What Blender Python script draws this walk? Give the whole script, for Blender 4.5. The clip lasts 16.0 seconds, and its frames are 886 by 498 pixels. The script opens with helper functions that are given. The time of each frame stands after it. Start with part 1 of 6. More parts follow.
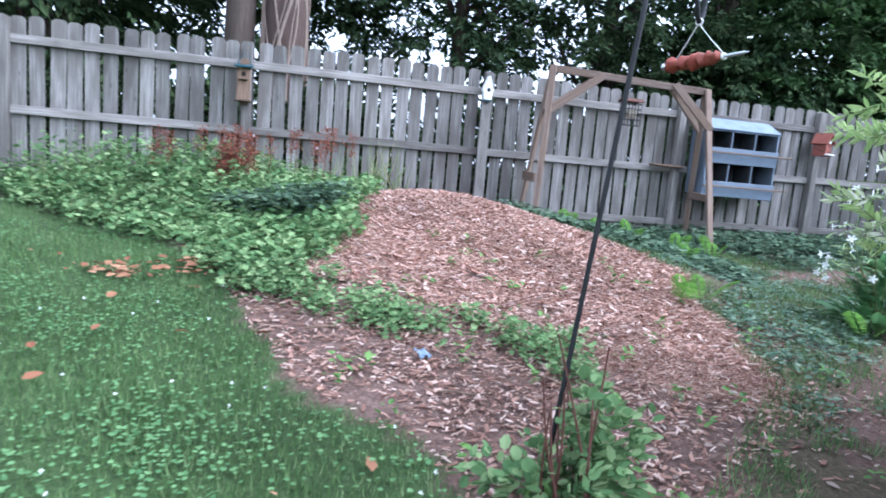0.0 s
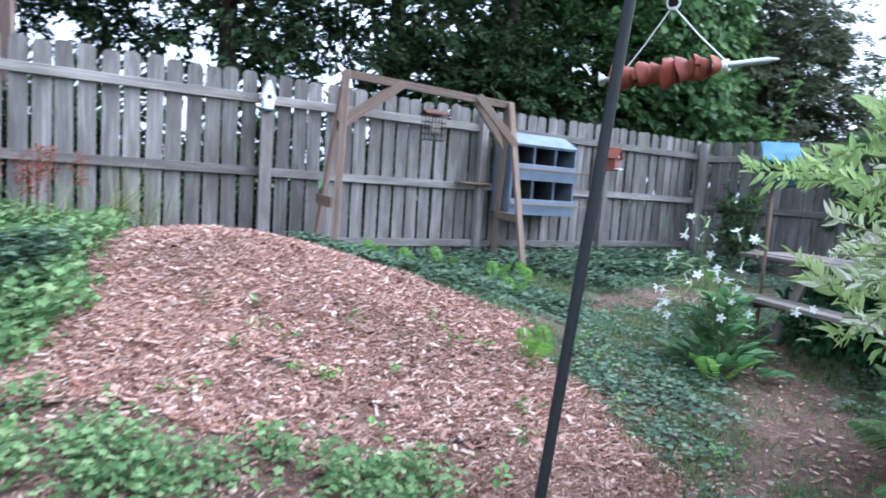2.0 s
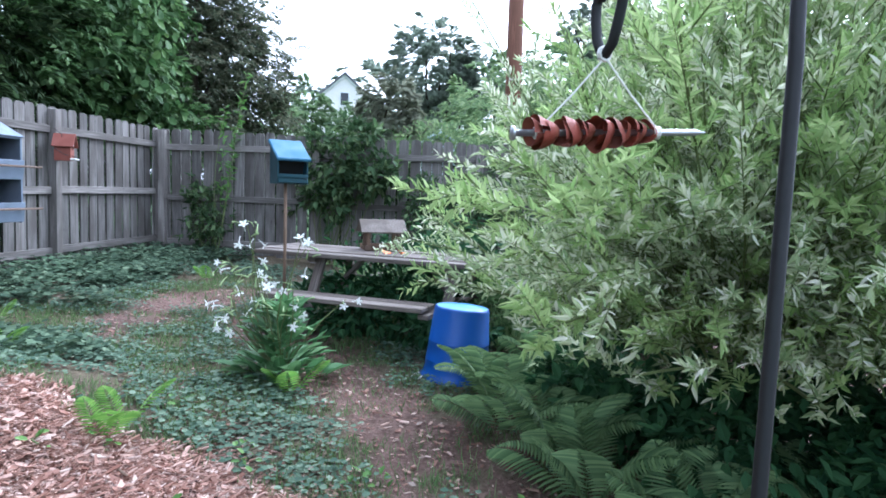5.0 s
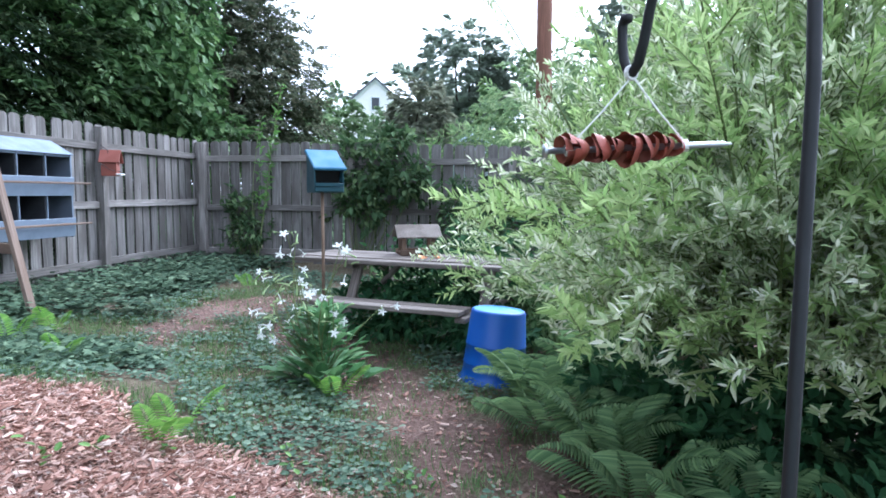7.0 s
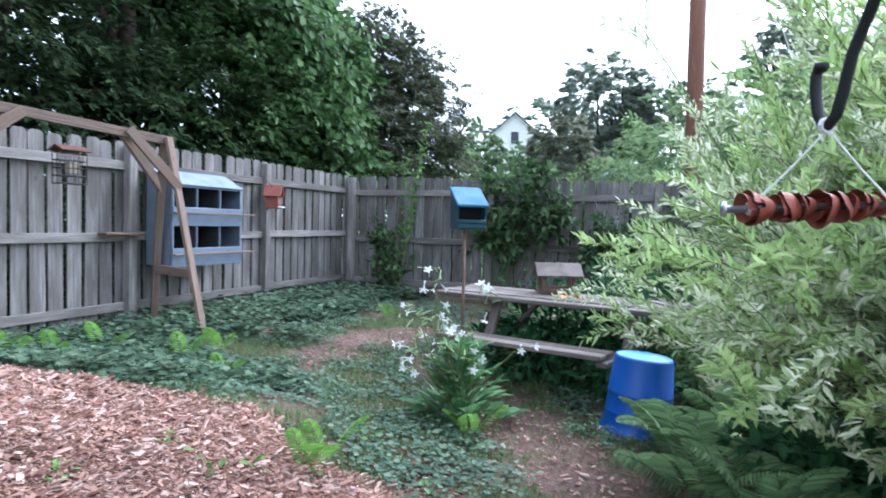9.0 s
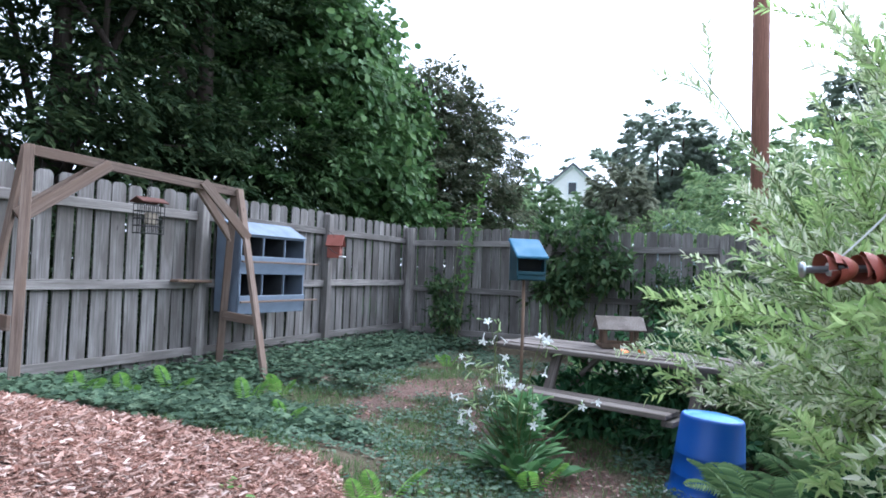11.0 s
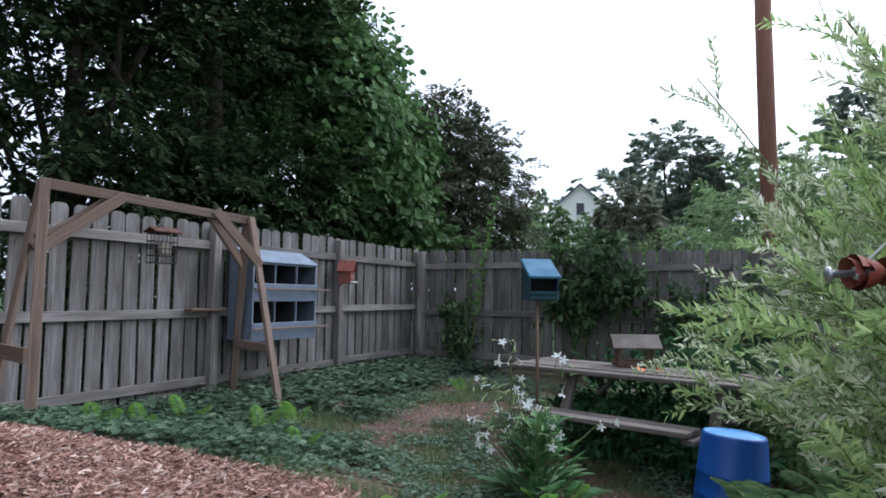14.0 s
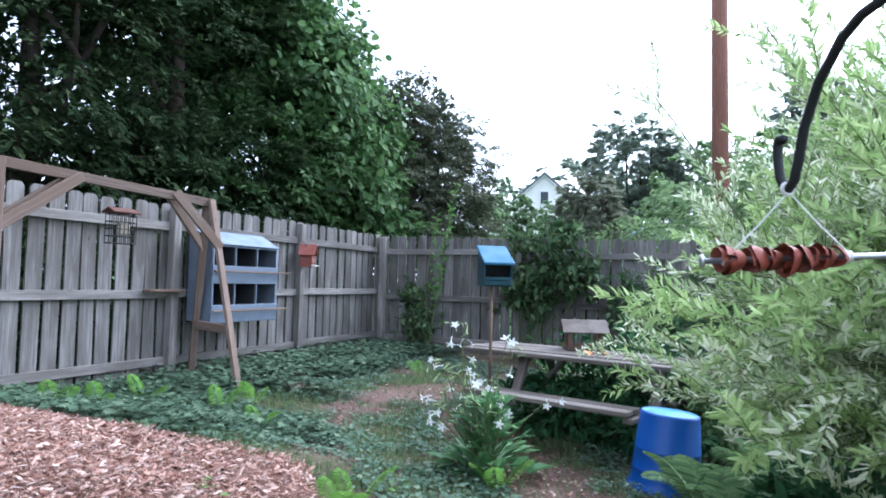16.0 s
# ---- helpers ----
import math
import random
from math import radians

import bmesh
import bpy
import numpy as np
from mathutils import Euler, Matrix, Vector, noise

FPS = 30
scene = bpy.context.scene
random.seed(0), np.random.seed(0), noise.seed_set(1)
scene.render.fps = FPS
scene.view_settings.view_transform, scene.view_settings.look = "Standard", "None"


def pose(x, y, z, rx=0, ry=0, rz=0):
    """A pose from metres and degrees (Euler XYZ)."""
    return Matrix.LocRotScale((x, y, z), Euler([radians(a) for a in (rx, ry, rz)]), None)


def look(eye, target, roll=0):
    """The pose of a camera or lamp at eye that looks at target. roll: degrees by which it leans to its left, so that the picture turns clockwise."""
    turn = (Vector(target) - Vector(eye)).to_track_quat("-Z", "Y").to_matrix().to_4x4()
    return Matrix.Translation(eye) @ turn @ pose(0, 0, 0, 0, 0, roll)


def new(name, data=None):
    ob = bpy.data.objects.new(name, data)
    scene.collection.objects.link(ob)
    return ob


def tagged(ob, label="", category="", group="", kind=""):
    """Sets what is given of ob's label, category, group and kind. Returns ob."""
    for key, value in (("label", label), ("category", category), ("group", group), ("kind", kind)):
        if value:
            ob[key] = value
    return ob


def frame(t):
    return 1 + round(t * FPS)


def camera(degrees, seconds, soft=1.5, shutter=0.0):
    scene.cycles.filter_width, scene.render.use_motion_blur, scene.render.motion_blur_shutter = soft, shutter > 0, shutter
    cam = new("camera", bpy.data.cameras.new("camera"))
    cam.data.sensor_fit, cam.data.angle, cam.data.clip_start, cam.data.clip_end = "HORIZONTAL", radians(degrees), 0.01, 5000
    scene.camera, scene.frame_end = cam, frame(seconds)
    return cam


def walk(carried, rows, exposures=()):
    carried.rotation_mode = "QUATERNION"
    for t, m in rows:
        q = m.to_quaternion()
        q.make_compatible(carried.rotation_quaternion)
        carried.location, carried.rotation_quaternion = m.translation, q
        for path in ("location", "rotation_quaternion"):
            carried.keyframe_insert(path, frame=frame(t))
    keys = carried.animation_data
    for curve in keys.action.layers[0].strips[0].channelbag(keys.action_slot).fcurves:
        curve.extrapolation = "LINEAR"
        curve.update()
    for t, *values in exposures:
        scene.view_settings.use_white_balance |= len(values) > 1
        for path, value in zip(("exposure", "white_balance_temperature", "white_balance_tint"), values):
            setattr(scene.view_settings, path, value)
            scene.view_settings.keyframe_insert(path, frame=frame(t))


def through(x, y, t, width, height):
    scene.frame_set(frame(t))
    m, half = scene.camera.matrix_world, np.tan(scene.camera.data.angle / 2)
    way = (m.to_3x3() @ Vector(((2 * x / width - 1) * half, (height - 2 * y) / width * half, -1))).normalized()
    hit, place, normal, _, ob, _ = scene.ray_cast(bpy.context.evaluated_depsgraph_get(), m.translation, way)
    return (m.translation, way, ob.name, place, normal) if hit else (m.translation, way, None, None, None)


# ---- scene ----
cam = camera(70.0, 16.0, soft=1.7, shutter=0.4)
PATH = [
    (0, (0.263, -0.006, 1.002), (0.198, 1.974, 0.733), 4.9),
    (0.5, (0.299, 0.248, 1.046), (0.4, 2.225, 0.761), 4.8),
    (1, (0.234, 0.564, 1.089), (0.582, 2.517, 0.839), 2.7),
    (1.5, (0.218, 0.885, 1.115), (0.661, 2.821, 0.886), 3.6),
    (2, (0.217, 1.214, 1.175), (0.814, 3.113, 0.973), 4.0),
    (2.5, (0.077, 1.511, 1.222), (0.955, 3.295, 1.005), 1.4),
    (3, (0.045, 1.765, 1.227), (1.151, 3.417, 1.008), 2.9),
    (3.5, (0.092, 1.966, 1.308), (1.422, 3.45, 1.141), 2.6),
    (4, (-0.016, 2.082, 1.33), (1.675, 3.142, 1.207), 2.2),
    (4.5, (-0.082, 2.16, 1.315), (1.766, 2.906, 1.14), 2.3),
    (7, (-0.176, 2.142, 1.349), (1.624, 2.995, 1.174), 0.3),
    (7.5, (-0.145, 2.148, 1.347), (1.653, 3.009, 1.181), 0.9),
    (8, (-0.16, 2.15, 1.343), (1.626, 3.036, 1.179), 1.1),
    (8.5, (-0.152, 2.174, 1.368), (1.546, 3.221, 1.223), 1.0),
    (9, (-0.193, 2.192, 1.39), (1.391, 3.41, 1.311), 1.4),
    (11.5, (-0.236, 2.197, 1.403), (1.216, 3.566, 1.534), 1.1),
    (12, (-0.244, 2.185, 1.405), (1.189, 3.567, 1.601), -0.1),
    (12.5, (-0.228, 2.182, 1.388), (1.208, 3.563, 1.564), -0.2),
    (13, (-0.247, 2.201, 1.405), (1.192, 3.58, 1.567), 1.1),
    (13.5, (-0.254, 2.226, 1.396), (1.18, 3.611, 1.554), 0.5),
    (14, (-0.247, 2.212, 1.384), (1.197, 3.588, 1.532), 0.6),
    (14.5, (-0.235, 2.21, 1.377), (1.229, 3.566, 1.518), 0.7),
    (15, (-0.265, 2.211, 1.397), (1.222, 3.542, 1.528), 1.6),
    (15.5, (-0.296, 2.132, 1.405), (1.204, 3.447, 1.549), 0.8),
    (16, (-0.321, 2.055, 1.372), (1.199, 3.351, 1.478), 1.4),
]
EXPOSURES = [(0, 2.15, 4980, 11), (2, 2.1, 4980, 11), (3.5, 2.1, 5000, 12), (7.0, 2.2, 5080, 11), (9.0, 2.1, 5100, 11), (11.5, 1.65, 5200, 11), (12.0, 1.08, 5350, 11), (12.5, 0.84, 5400, 11), (14.0, 1.06, 5400, 11), (14.5, 1.5, 5200, 11), (16.0, 2.0, 5050, 11)]
walk(cam, [(t, look(eye, target, roll)) for t, eye, target, roll in PATH], EXPOSURES)

# ---- world and light ----
world = bpy.data.worlds.new("evening_sky")
scene.world = world
world.use_nodes = True
wn = world.node_tree
sky = wn.nodes.new("ShaderNodeTexSky")
sky.sky_type = "NISHITA"
sky.sun_disc = False
sky.sun_elevation = radians(44)
sky.sun_rotation = radians(98)
sky.air_density, sky.dust_density, sky.ozone_density = 1.0, 8.0, 1.0
wn.nodes["Background"].inputs["Strength"].default_value = 0.15
haze = wn.nodes.new("ShaderNodeHueSaturation")
haze.inputs["Saturation"].default_value = 0.3
wn.links.new(sky.outputs[0], haze.inputs["Color"])
# thin even evening cloud over the whole sky
cloud = wn.nodes.new("ShaderNodeMix")
cloud.data_type = "RGBA"
cloud.inputs[0].default_value = 0.5
cloud.inputs[7].default_value = (5.0, 5.0, 5.15, 1.0)
wn.links.new(haze.outputs[0], cloud.inputs[6])
wn.links.new(cloud.outputs[2], wn.nodes["Background"].inputs["Color"])
sun = new("sun", bpy.data.lights.new("sun", "SUN"))
sun.data.energy, sun.data.angle, sun.data.color = 0.5, radians(120), (1.0, 0.95, 0.9)
sun.matrix_world = look((0, 0, 0), (-math.sin(radians(98)) * math.cos(radians(44)), -math.cos(radians(98)) * math.cos(radians(44)), -math.sin(radians(44))))

# ---- helpers of this scene ----
RNG = np.random.default_rng(7)


def ground_z(x, y):
    """Height of the yard: a slope up to the fence, a heap of wood chips, and a hollow."""
    x = np.clip(x, -14.0, 20.0)
    z = 0.02 + 0.323 * np.tanh((y - 3.368) / 3) - 0.011 * x
    z = z + 0.425 * np.exp(-(((x + 0.031) / 1.423) ** 2 + ((y - 6.325) / 1.685) ** 2))
    z = z + 0.186 * np.exp(-((x - 1.893) ** 2 + (y - 5.646) ** 2) / 1.2)
    return z - 0.161 * np.exp(-((x - 3.225) ** 2 + (y - 5.682) ** 2) / 5.0)


def gz(x, y):
    return float(ground_z(np.float64(x), np.float64(y)))


def thing(name, label, category, at=(0, 0, 0), group="", kind="", turn=0):
    ob = new(name)
    ob.empty_display_size = 0.1
    ob.matrix_basis = pose(*at, 0, 0, turn)
    return tagged(ob, label, category, group, kind)


def adopt(ob, parent, m):
    """Puts ob under parent, standing at m in the world."""
    if parent is not None:
        ob.parent = parent
        ob.matrix_parent_inverse = parent.matrix_basis.inverted()
    ob.matrix_basis = m
    return ob


def smooth_by(me, on):
    me.polygons.foreach_set("use_smooth", [on] * len(me.polygons))


def part(name, bm, material, parent, label="", m=None, smooth=False):
    me = bpy.data.meshes.new(name)
    bm.normal_update()
    bm.to_mesh(me)
    bm.free()
    me.materials.append(material)
    smooth_by(me, smooth)
    return adopt(tagged(new(name, me), label), parent, m or Matrix())


def again(name, me, parent, m, label=""):
    return adopt(tagged(new(name, me), label), parent, m)


def array_mesh(name, verts, faces, material, smooth=False):
    """A mesh from arrays, with faces all of one size."""
    me = bpy.data.meshes.new(name)
    n, k = faces.shape
    me.vertices.add(len(verts))
    me.vertices.foreach_set("co", np.asarray(verts, np.float32).ravel())
    me.loops.add(n * k)
    me.loops.foreach_set("vertex_index", faces.astype(np.int32).ravel())
    me.polygons.add(n)
    me.polygons.foreach_set("loop_start", np.arange(n, dtype=np.int32) * k)
    me.polygons.foreach_set("loop_total", np.full(n, k, np.int32))
    me.update(calc_edges=True)
    me.materials.append(material)
    smooth_by(me, smooth)
    return me


def box(bm, size, m=None, bevel=0.003):
    r = bmesh.ops.create_cube(bm, size=1, matrix=(m or Matrix()) @ Matrix.Diagonal((*size, 1)))
    if bevel:
        edges = {e for v in r["verts"] for e in v.link_edges}
        bmesh.ops.bevel(bm, geom=list(edges), offset=min(bevel, min(size) * 0.3), segments=1, affect="EDGES")
    return bm


def boxed(size, m=None, bevel=0.003):
    return box(bmesh.new(), size, m, bevel)


def tube(bm, points, radii, seg=8, caps=True):
    points = [Vector(p) for p in points]
    if not hasattr(radii, "__len__"):
        radii = [radii] * len(points)
    rings, side = [], None
    for i, p in enumerate(points):
        way = (points[min(i + 1, len(points) - 1)] - points[max(i - 1, 0)]).normalized()
        if side is None:
            side = way.orthogonal().normalized()
        side = (side - way * side.dot(way)).normalized()
        other = way.cross(side)
        rings.append([bm.verts.new(p + (side * math.cos(a) + other * math.sin(a)) * radii[i]) for a in [2 * math.pi * j / seg for j in range(seg)]])
    for a, b in zip(rings, rings[1:]):
        for j in range(seg):
            bm.faces.new((a[j], a[(j + 1) % seg], b[(j + 1) % seg], b[j]))
    if caps:
        bm.faces.new(rings[0][::-1])
        bm.faces.new(rings[-1])
    return bm


def lathe(bm, profile, seg=24, m=None):
    m = m or Matrix()
    rings = [[bm.verts.new(m @ Vector((r * math.cos(2 * math.pi * j / seg), r * math.sin(2 * math.pi * j / seg), z))) for j in range(seg)] for r, z in profile]
    for a, b in zip(rings, rings[1:]):
        for j in range(seg):
            bm.faces.new((a[j], a[(j + 1) % seg], b[(j + 1) % seg], b[j]))
    return bm


def outline(bm, pts, depth, m=None):
    """A flat board cut to an outline in x and z, with a thickness along y."""
    m = m or Matrix()
    front = [bm.verts.new(m @ Vector((x, -depth / 2, z))) for x, z in pts]
    back = [bm.verts.new(m @ Vector((x, depth / 2, z))) for x, z in pts]
    bm.faces.new(front)
    bm.faces.new(back[::-1])
    for i in range(len(pts)):
        j = (i + 1) % len(pts)
        bm.faces.new((front[j], front[i], back[i], back[j]))
    bmesh.ops.recalc_face_normals(bm, faces=bm.faces)
    return bm


def along(a, b, roll=0):
    """The pose of a stick from a to b, its length along z, its middle at the origin."""
    a, b = Vector(a), Vector(b)
    return Matrix.Translation((a + b) / 2) @ (b - a).to_track_quat("Z", "Y").to_matrix().to_4x4() @ pose(0, 0, 0, 0, 0, roll)


def stick(name, a, b, w, d, material, parent, label="", roll=0, bevel=0.004):
    return part(name, boxed((w, d, (Vector(b) - Vector(a)).length), None, bevel), material, parent, label, along(a, b, roll))


# ---- materials ----
def node(nt, kind, out=0, **inputs):
    n = nt.nodes.new("ShaderNode" + kind)
    for key, value in inputs.items():
        socket = n.inputs[key.replace("_", " ")] if not key.startswith("i") or not key[1:].isdigit() else n.inputs[int(key[1:])]
        if isinstance(value, bpy.types.NodeSocket):
            nt.links.new(value, socket)
        else:
            socket.default_value = value
    return n.outputs[out]


def start(name, rough=0.8, metal=0.0, spec=0.3):
    m = bpy.data.materials.new(name)
    m.use_nodes = True
    nt = m.node_tree
    b = nt.nodes["Principled BSDF"]
    b.inputs["Roughness"].default_value, b.inputs["Metallic"].default_value = rough, metal
    b.inputs["Specular IOR Level"].default_value = spec
    return m, nt, b


def blend(nt, f, a, b, how="MIX"):
    n = nt.nodes.new("ShaderNodeMix")
    n.data_type, n.blend_type = "RGBA", how
    for i, v in ((0, f), (6, a), (7, b)):
        if isinstance(v, bpy.types.NodeSocket):
            nt.links.new(v, n.inputs[i])
        else:
            n.inputs[i].default_value = (*v, 1) if hasattr(v, "__len__") and len(v) == 3 else v
    return n.outputs[2]


def ramp(nt, f, *stops):
    n = nt.nodes.new("ShaderNodeValToRGB")
    while len(n.color_ramp.elements) < len(stops):
        n.color_ramp.elements.new(0.5)
    for e, (at, c) in zip(n.color_ramp.elements, stops):
        e.position, e.color = at, (*c, 1) if hasattr(c, "__len__") else (c, c, c, 1)
    nt.links.new(f, n.inputs[0])
    return n.outputs[0]


def bump(nt, bsdf, height, strength=0.4, distance=0.01):
    nt.links.new(node(nt, "Bump", Height=height, Strength=strength, Distance=distance), bsdf.inputs["Normal"])


def wood(name, dark, light, tint, rough=0.85, knots=True):
    """Weathered timber: grain along the local z, with stains and paler and darker boards."""
    m, nt, b = start(name, rough, 0, 0.2)
    co = node(nt, "TexCoord", 3)
    rnd = node(nt, "ObjectInfo", 5)
    shift = node(nt, "CombineXYZ", X=node(nt, "Math", i0=rnd, i1=37.0), Z=node(nt, "Math", i0=rnd, i1=91.0))
    for n in nt.nodes:
        if n.bl_idname == "ShaderNodeMath":
            n.operation = "MULTIPLY"
    place = node(nt, "VectorMath", i0=co, i1=shift)
    grain = node(nt, "TexNoise", Vector=node(nt, "Mapping", Vector=place, Scale=(70, 70, 2.2)), Scale=1.0, Detail=6.0, Roughness=0.65)
    stain = node(nt, "TexNoise", Vector=node(nt, "Mapping", Vector=place, Scale=(7, 7, 1.6)), Scale=1.0, Detail=4.0)
    fine = node(nt, "TexNoise", Vector=node(nt, "Mapping", Vector=place, Scale=(260, 260, 12)), Scale=1.0, Detail=2.0)
    c = ramp(nt, grain, (0.3, dark), (0.72, light))
    c = blend(nt, ramp(nt, stain, (0.42, 0.0), (0.62, 0.9)), c, tint)
    c = blend(nt, 0.25, c, ramp(nt, fine, (0.3, 0.3), (0.7, 1.0)), "MULTIPLY")
    if knots:
        k = node(nt, "TexVoronoi", Vector=node(nt, "Mapping", Vector=place, Scale=(9, 9, 2.6)), Scale=1.0)
        c = blend(nt, ramp(nt, k, (0.03, 0.7), (0.09, 0.0)), c, tuple(v * 0.35 for v in dark))
    v = nt.nodes.new("ShaderNodeMapRange")
    nt.links.new(rnd, v.inputs[0])
    v.inputs[3].default_value, v.inputs[4].default_value = 0.62, 1.22
    c = node(nt, "HueSaturation", Color=c, Value=v.outputs[0])
    nt.links.new(c, b.inputs["Base Color"])
    bump(nt, b, grain, 0.5, 0.004)
    return m


def paint(name, colour, rough=0.5, metal=0.0, wear=0.12, worn=None, scale=18.0):
    """Painted, plastic or metal surface with dull patches, specks and dirt."""
    m, nt, b = start(name, rough, metal, 0.4)
    co = node(nt, "TexCoord", 3)
    big = node(nt, "TexNoise", Vector=co, Scale=scale * 0.3, Detail=5.0)
    small = node(nt, "TexNoise", Vector=co, Scale=scale * 6, Detail=4.0)
    worn = worn or tuple(v * 0.55 for v in colour)
    c = blend(nt, ramp(nt, big, (0.4, 0.0), (0.75, wear * 4)), colour, worn)
    c = blend(nt, ramp(nt, small, (0.56, 0.0), (0.72, wear * 3)), c, worn)
    nt.links.new(c, b.inputs["Base Color"])
    nt.links.new(ramp(nt, big, (0.3, rough * 0.8), (0.7, min(1.0, rough * 1.35))), b.inputs["Roughness"])
    bump(nt, b, small, 0.15, 0.002)
    return m


def leaf_paint(name, stops, rough=0.5, through=0.3, spec=0.3):
    """Leaves that differ one from another and let some light through."""
    m, nt, b = start(name, rough, 0, spec)
    rnd = node(nt, "NewGeometry", 8)
    c = ramp(nt, rnd, *stops)
    co = node(nt, "TexCoord", 3)
    c = blend(nt, 0.5, c, ramp(nt, node(nt, "TexNoise", Vector=co, Scale=1.3, Detail=3.0), (0.3, 0.45), (0.7, 1.0)), "MULTIPLY")
    nt.links.new(c, b.inputs["Base Color"])
    t = nt.nodes.new("ShaderNodeBsdfTranslucent")
    nt.links.new(c, t.inputs["Color"])
    mix = nt.nodes.new("ShaderNodeMixShader")
    mix.inputs[0].default_value = through
    nt.links.new(b.outputs[0], mix.inputs[1])
    nt.links.new(t.outputs[0], mix.inputs[2])
    nt.links.new(mix.outputs[0], nt.nodes["Material Output"].inputs["Surface"])
    return m


FENCE_WOOD = wood("weathered_fence_wood", (0.105, 0.096, 0.088), (0.315, 0.295, 0.275), (0.125, 0.112, 0.10))
RAIL_WOOD = wood("weathered_rail_wood", (0.13, 0.115, 0.10), (0.38, 0.35, 0.325), (0.15, 0.135, 0.12))
FRAME_WOOD = wood("brown_frame_wood", (0.12, 0.082, 0.062), (0.29, 0.22, 0.175), (0.19, 0.13, 0.095))
TABLE_WOOD = wood("grey_table_wood", (0.11, 0.088, 0.075), (0.27, 0.235, 0.205), (0.12, 0.10, 0.082))
BROWN_WOOD = wood("dark_birdhouse_wood", (0.10, 0.065, 0.045), (0.26, 0.18, 0.125), (0.16, 0.11, 0.08))
BARK = wood("bark", (0.03, 0.022, 0.018), (0.11, 0.085, 0.07), (0.06, 0.045, 0.035), knots=False)
PINE_BARK = wood("pine_bark", (0.065, 0.042, 0.034), (0.185, 0.13, 0.105), (0.10, 0.068, 0.054), knots=False)
POLE_WOOD = wood("creosoted_pole_wood", (0.10, 0.045, 0.03), (0.25, 0.125, 0.085), (0.15, 0.075, 0.05))
NEST_PAINT = paint("blue_grey_galvanised_paint", (0.125, 0.148, 0.185), 0.65, 0.0, 0.09)
NEST_TOP = paint("pale_blue_galvanised_paint", (0.155, 0.19, 0.24), 0.65, 0.0, 0.08)
# shade inside the nests, put into the colour of the inner parts
NEST_SHADE = paint("dark_nest_shade", (0.03, 0.032, 0.036), 0.9)
TEAL = paint("teal_plastic", (0.012, 0.048, 0.062), 0.45, 0, 0.06)
TEAL_TOP = paint("light_teal_plastic", (0.035, 0.13, 0.215), 0.62, 0, 0.05)
BLUE = paint("blue_plastic", (0.012, 0.075, 0.33), 0.42, 0, 0.06, (0.05, 0.14, 0.36))
SCRAP = paint("dull_blue_film", (0.16, 0.21, 0.29), 0.5)
PEEL_DARK = paint("dark_dried_peel", (0.15, 0.035, 0.022), 0.6, 0, 0.14, (0.25, 0.06, 0.03), 40)
BLUE_TOP = paint("faded_blue_plastic", (0.10, 0.30, 0.60), 0.6, 0, 0.10, (0.35, 0.50, 0.66))
BLACK_IRON = paint("black_painted_iron", (0.007, 0.007, 0.008), 0.6, 0.0, 0.06, (0.02, 0.018, 0.016))
STEEL = paint("galvanised_steel", (0.48, 0.50, 0.52), 0.38, 0.9, 0.06)
WIRE = paint("dull_wire", (0.028, 0.026, 0.025), 0.6, 0.3)
WHITE = paint("white_paint", (0.74, 0.76, 0.74), 0.55, 0, 0.05)
STRING = paint("white_cotton_string", (0.70, 0.69, 0.66), 0.9)
RUST = paint("rust_red_paint", (0.20, 0.055, 0.035), 0.6, 0, 0.10)
# black for sheets that stand in for the shade inside openings
SHADE_BLACK = paint("opening_shade_black", (0.008, 0.008, 0.008), 0.95)
SUET = paint("suet_cake", (0.34, 0.29, 0.22), 0.85)
PEEL = paint("dried_orange_peel", (0.21, 0.040, 0.02), 0.55, 0, 0.16, (0.18, 0.035, 0.02), 40)
PEEL_IN = paint("peel_pith", (0.20, 0.058, 0.032), 0.8, 0, 0.14, (0.22, 0.06, 0.03), 40)
ORANGE = paint("fresh_orange_peel", (0.72, 0.20, 0.04), 0.5)
SIDING = paint("white_house_siding", (0.78, 0.75, 0.70), 0.6, 0, 0.03)
ROOFING = paint("grey_shingle_roof", (0.14, 0.14, 0.15), 0.9)
PALE_BLUE = paint("pale_blue_shed_metal", (0.52, 0.60, 0.68), 0.5)
GLASS_DARK = paint("dark_window_glass", (0.03, 0.035, 0.04), 0.1)
PETAL = leaf_paint("white_petals", ((0.0, (0.80, 0.82, 0.76)), (1.0, (0.88, 0.90, 0.86))), 0.6, 0.25)
BUD = leaf_paint("pale_green_buds", ((0.0, (0.30, 0.42, 0.16)), (1.0, (0.50, 0.60, 0.32))), 0.6, 0.2)
DARK_LEAF = leaf_paint("dark_evergreen_leaves", ((0.0, (0.022, 0.040, 0.018)), (0.6, (0.044, 0.070, 0.030)), (1.0, (0.085, 0.115, 0.048))), 0.8, 0.15, 0.06)
MID_LEAF = leaf_paint("green_vine_leaves", ((0.0, (0.050, 0.105, 0.032)), (0.6, (0.095, 0.175, 0.055)), (1.0, (0.16, 0.25, 0.09))), 0.55, 0.35, 0.25)
# vine leaves in a lighter green that carries the light of the open sky
LIT_VINE = leaf_paint("lit_vine_leaves", ((0.0, (0.06, 0.125, 0.04)), (0.6, (0.11, 0.205, 0.065)), (1.0, (0.19, 0.30, 0.10))), 0.6, 0.4, 0.2)
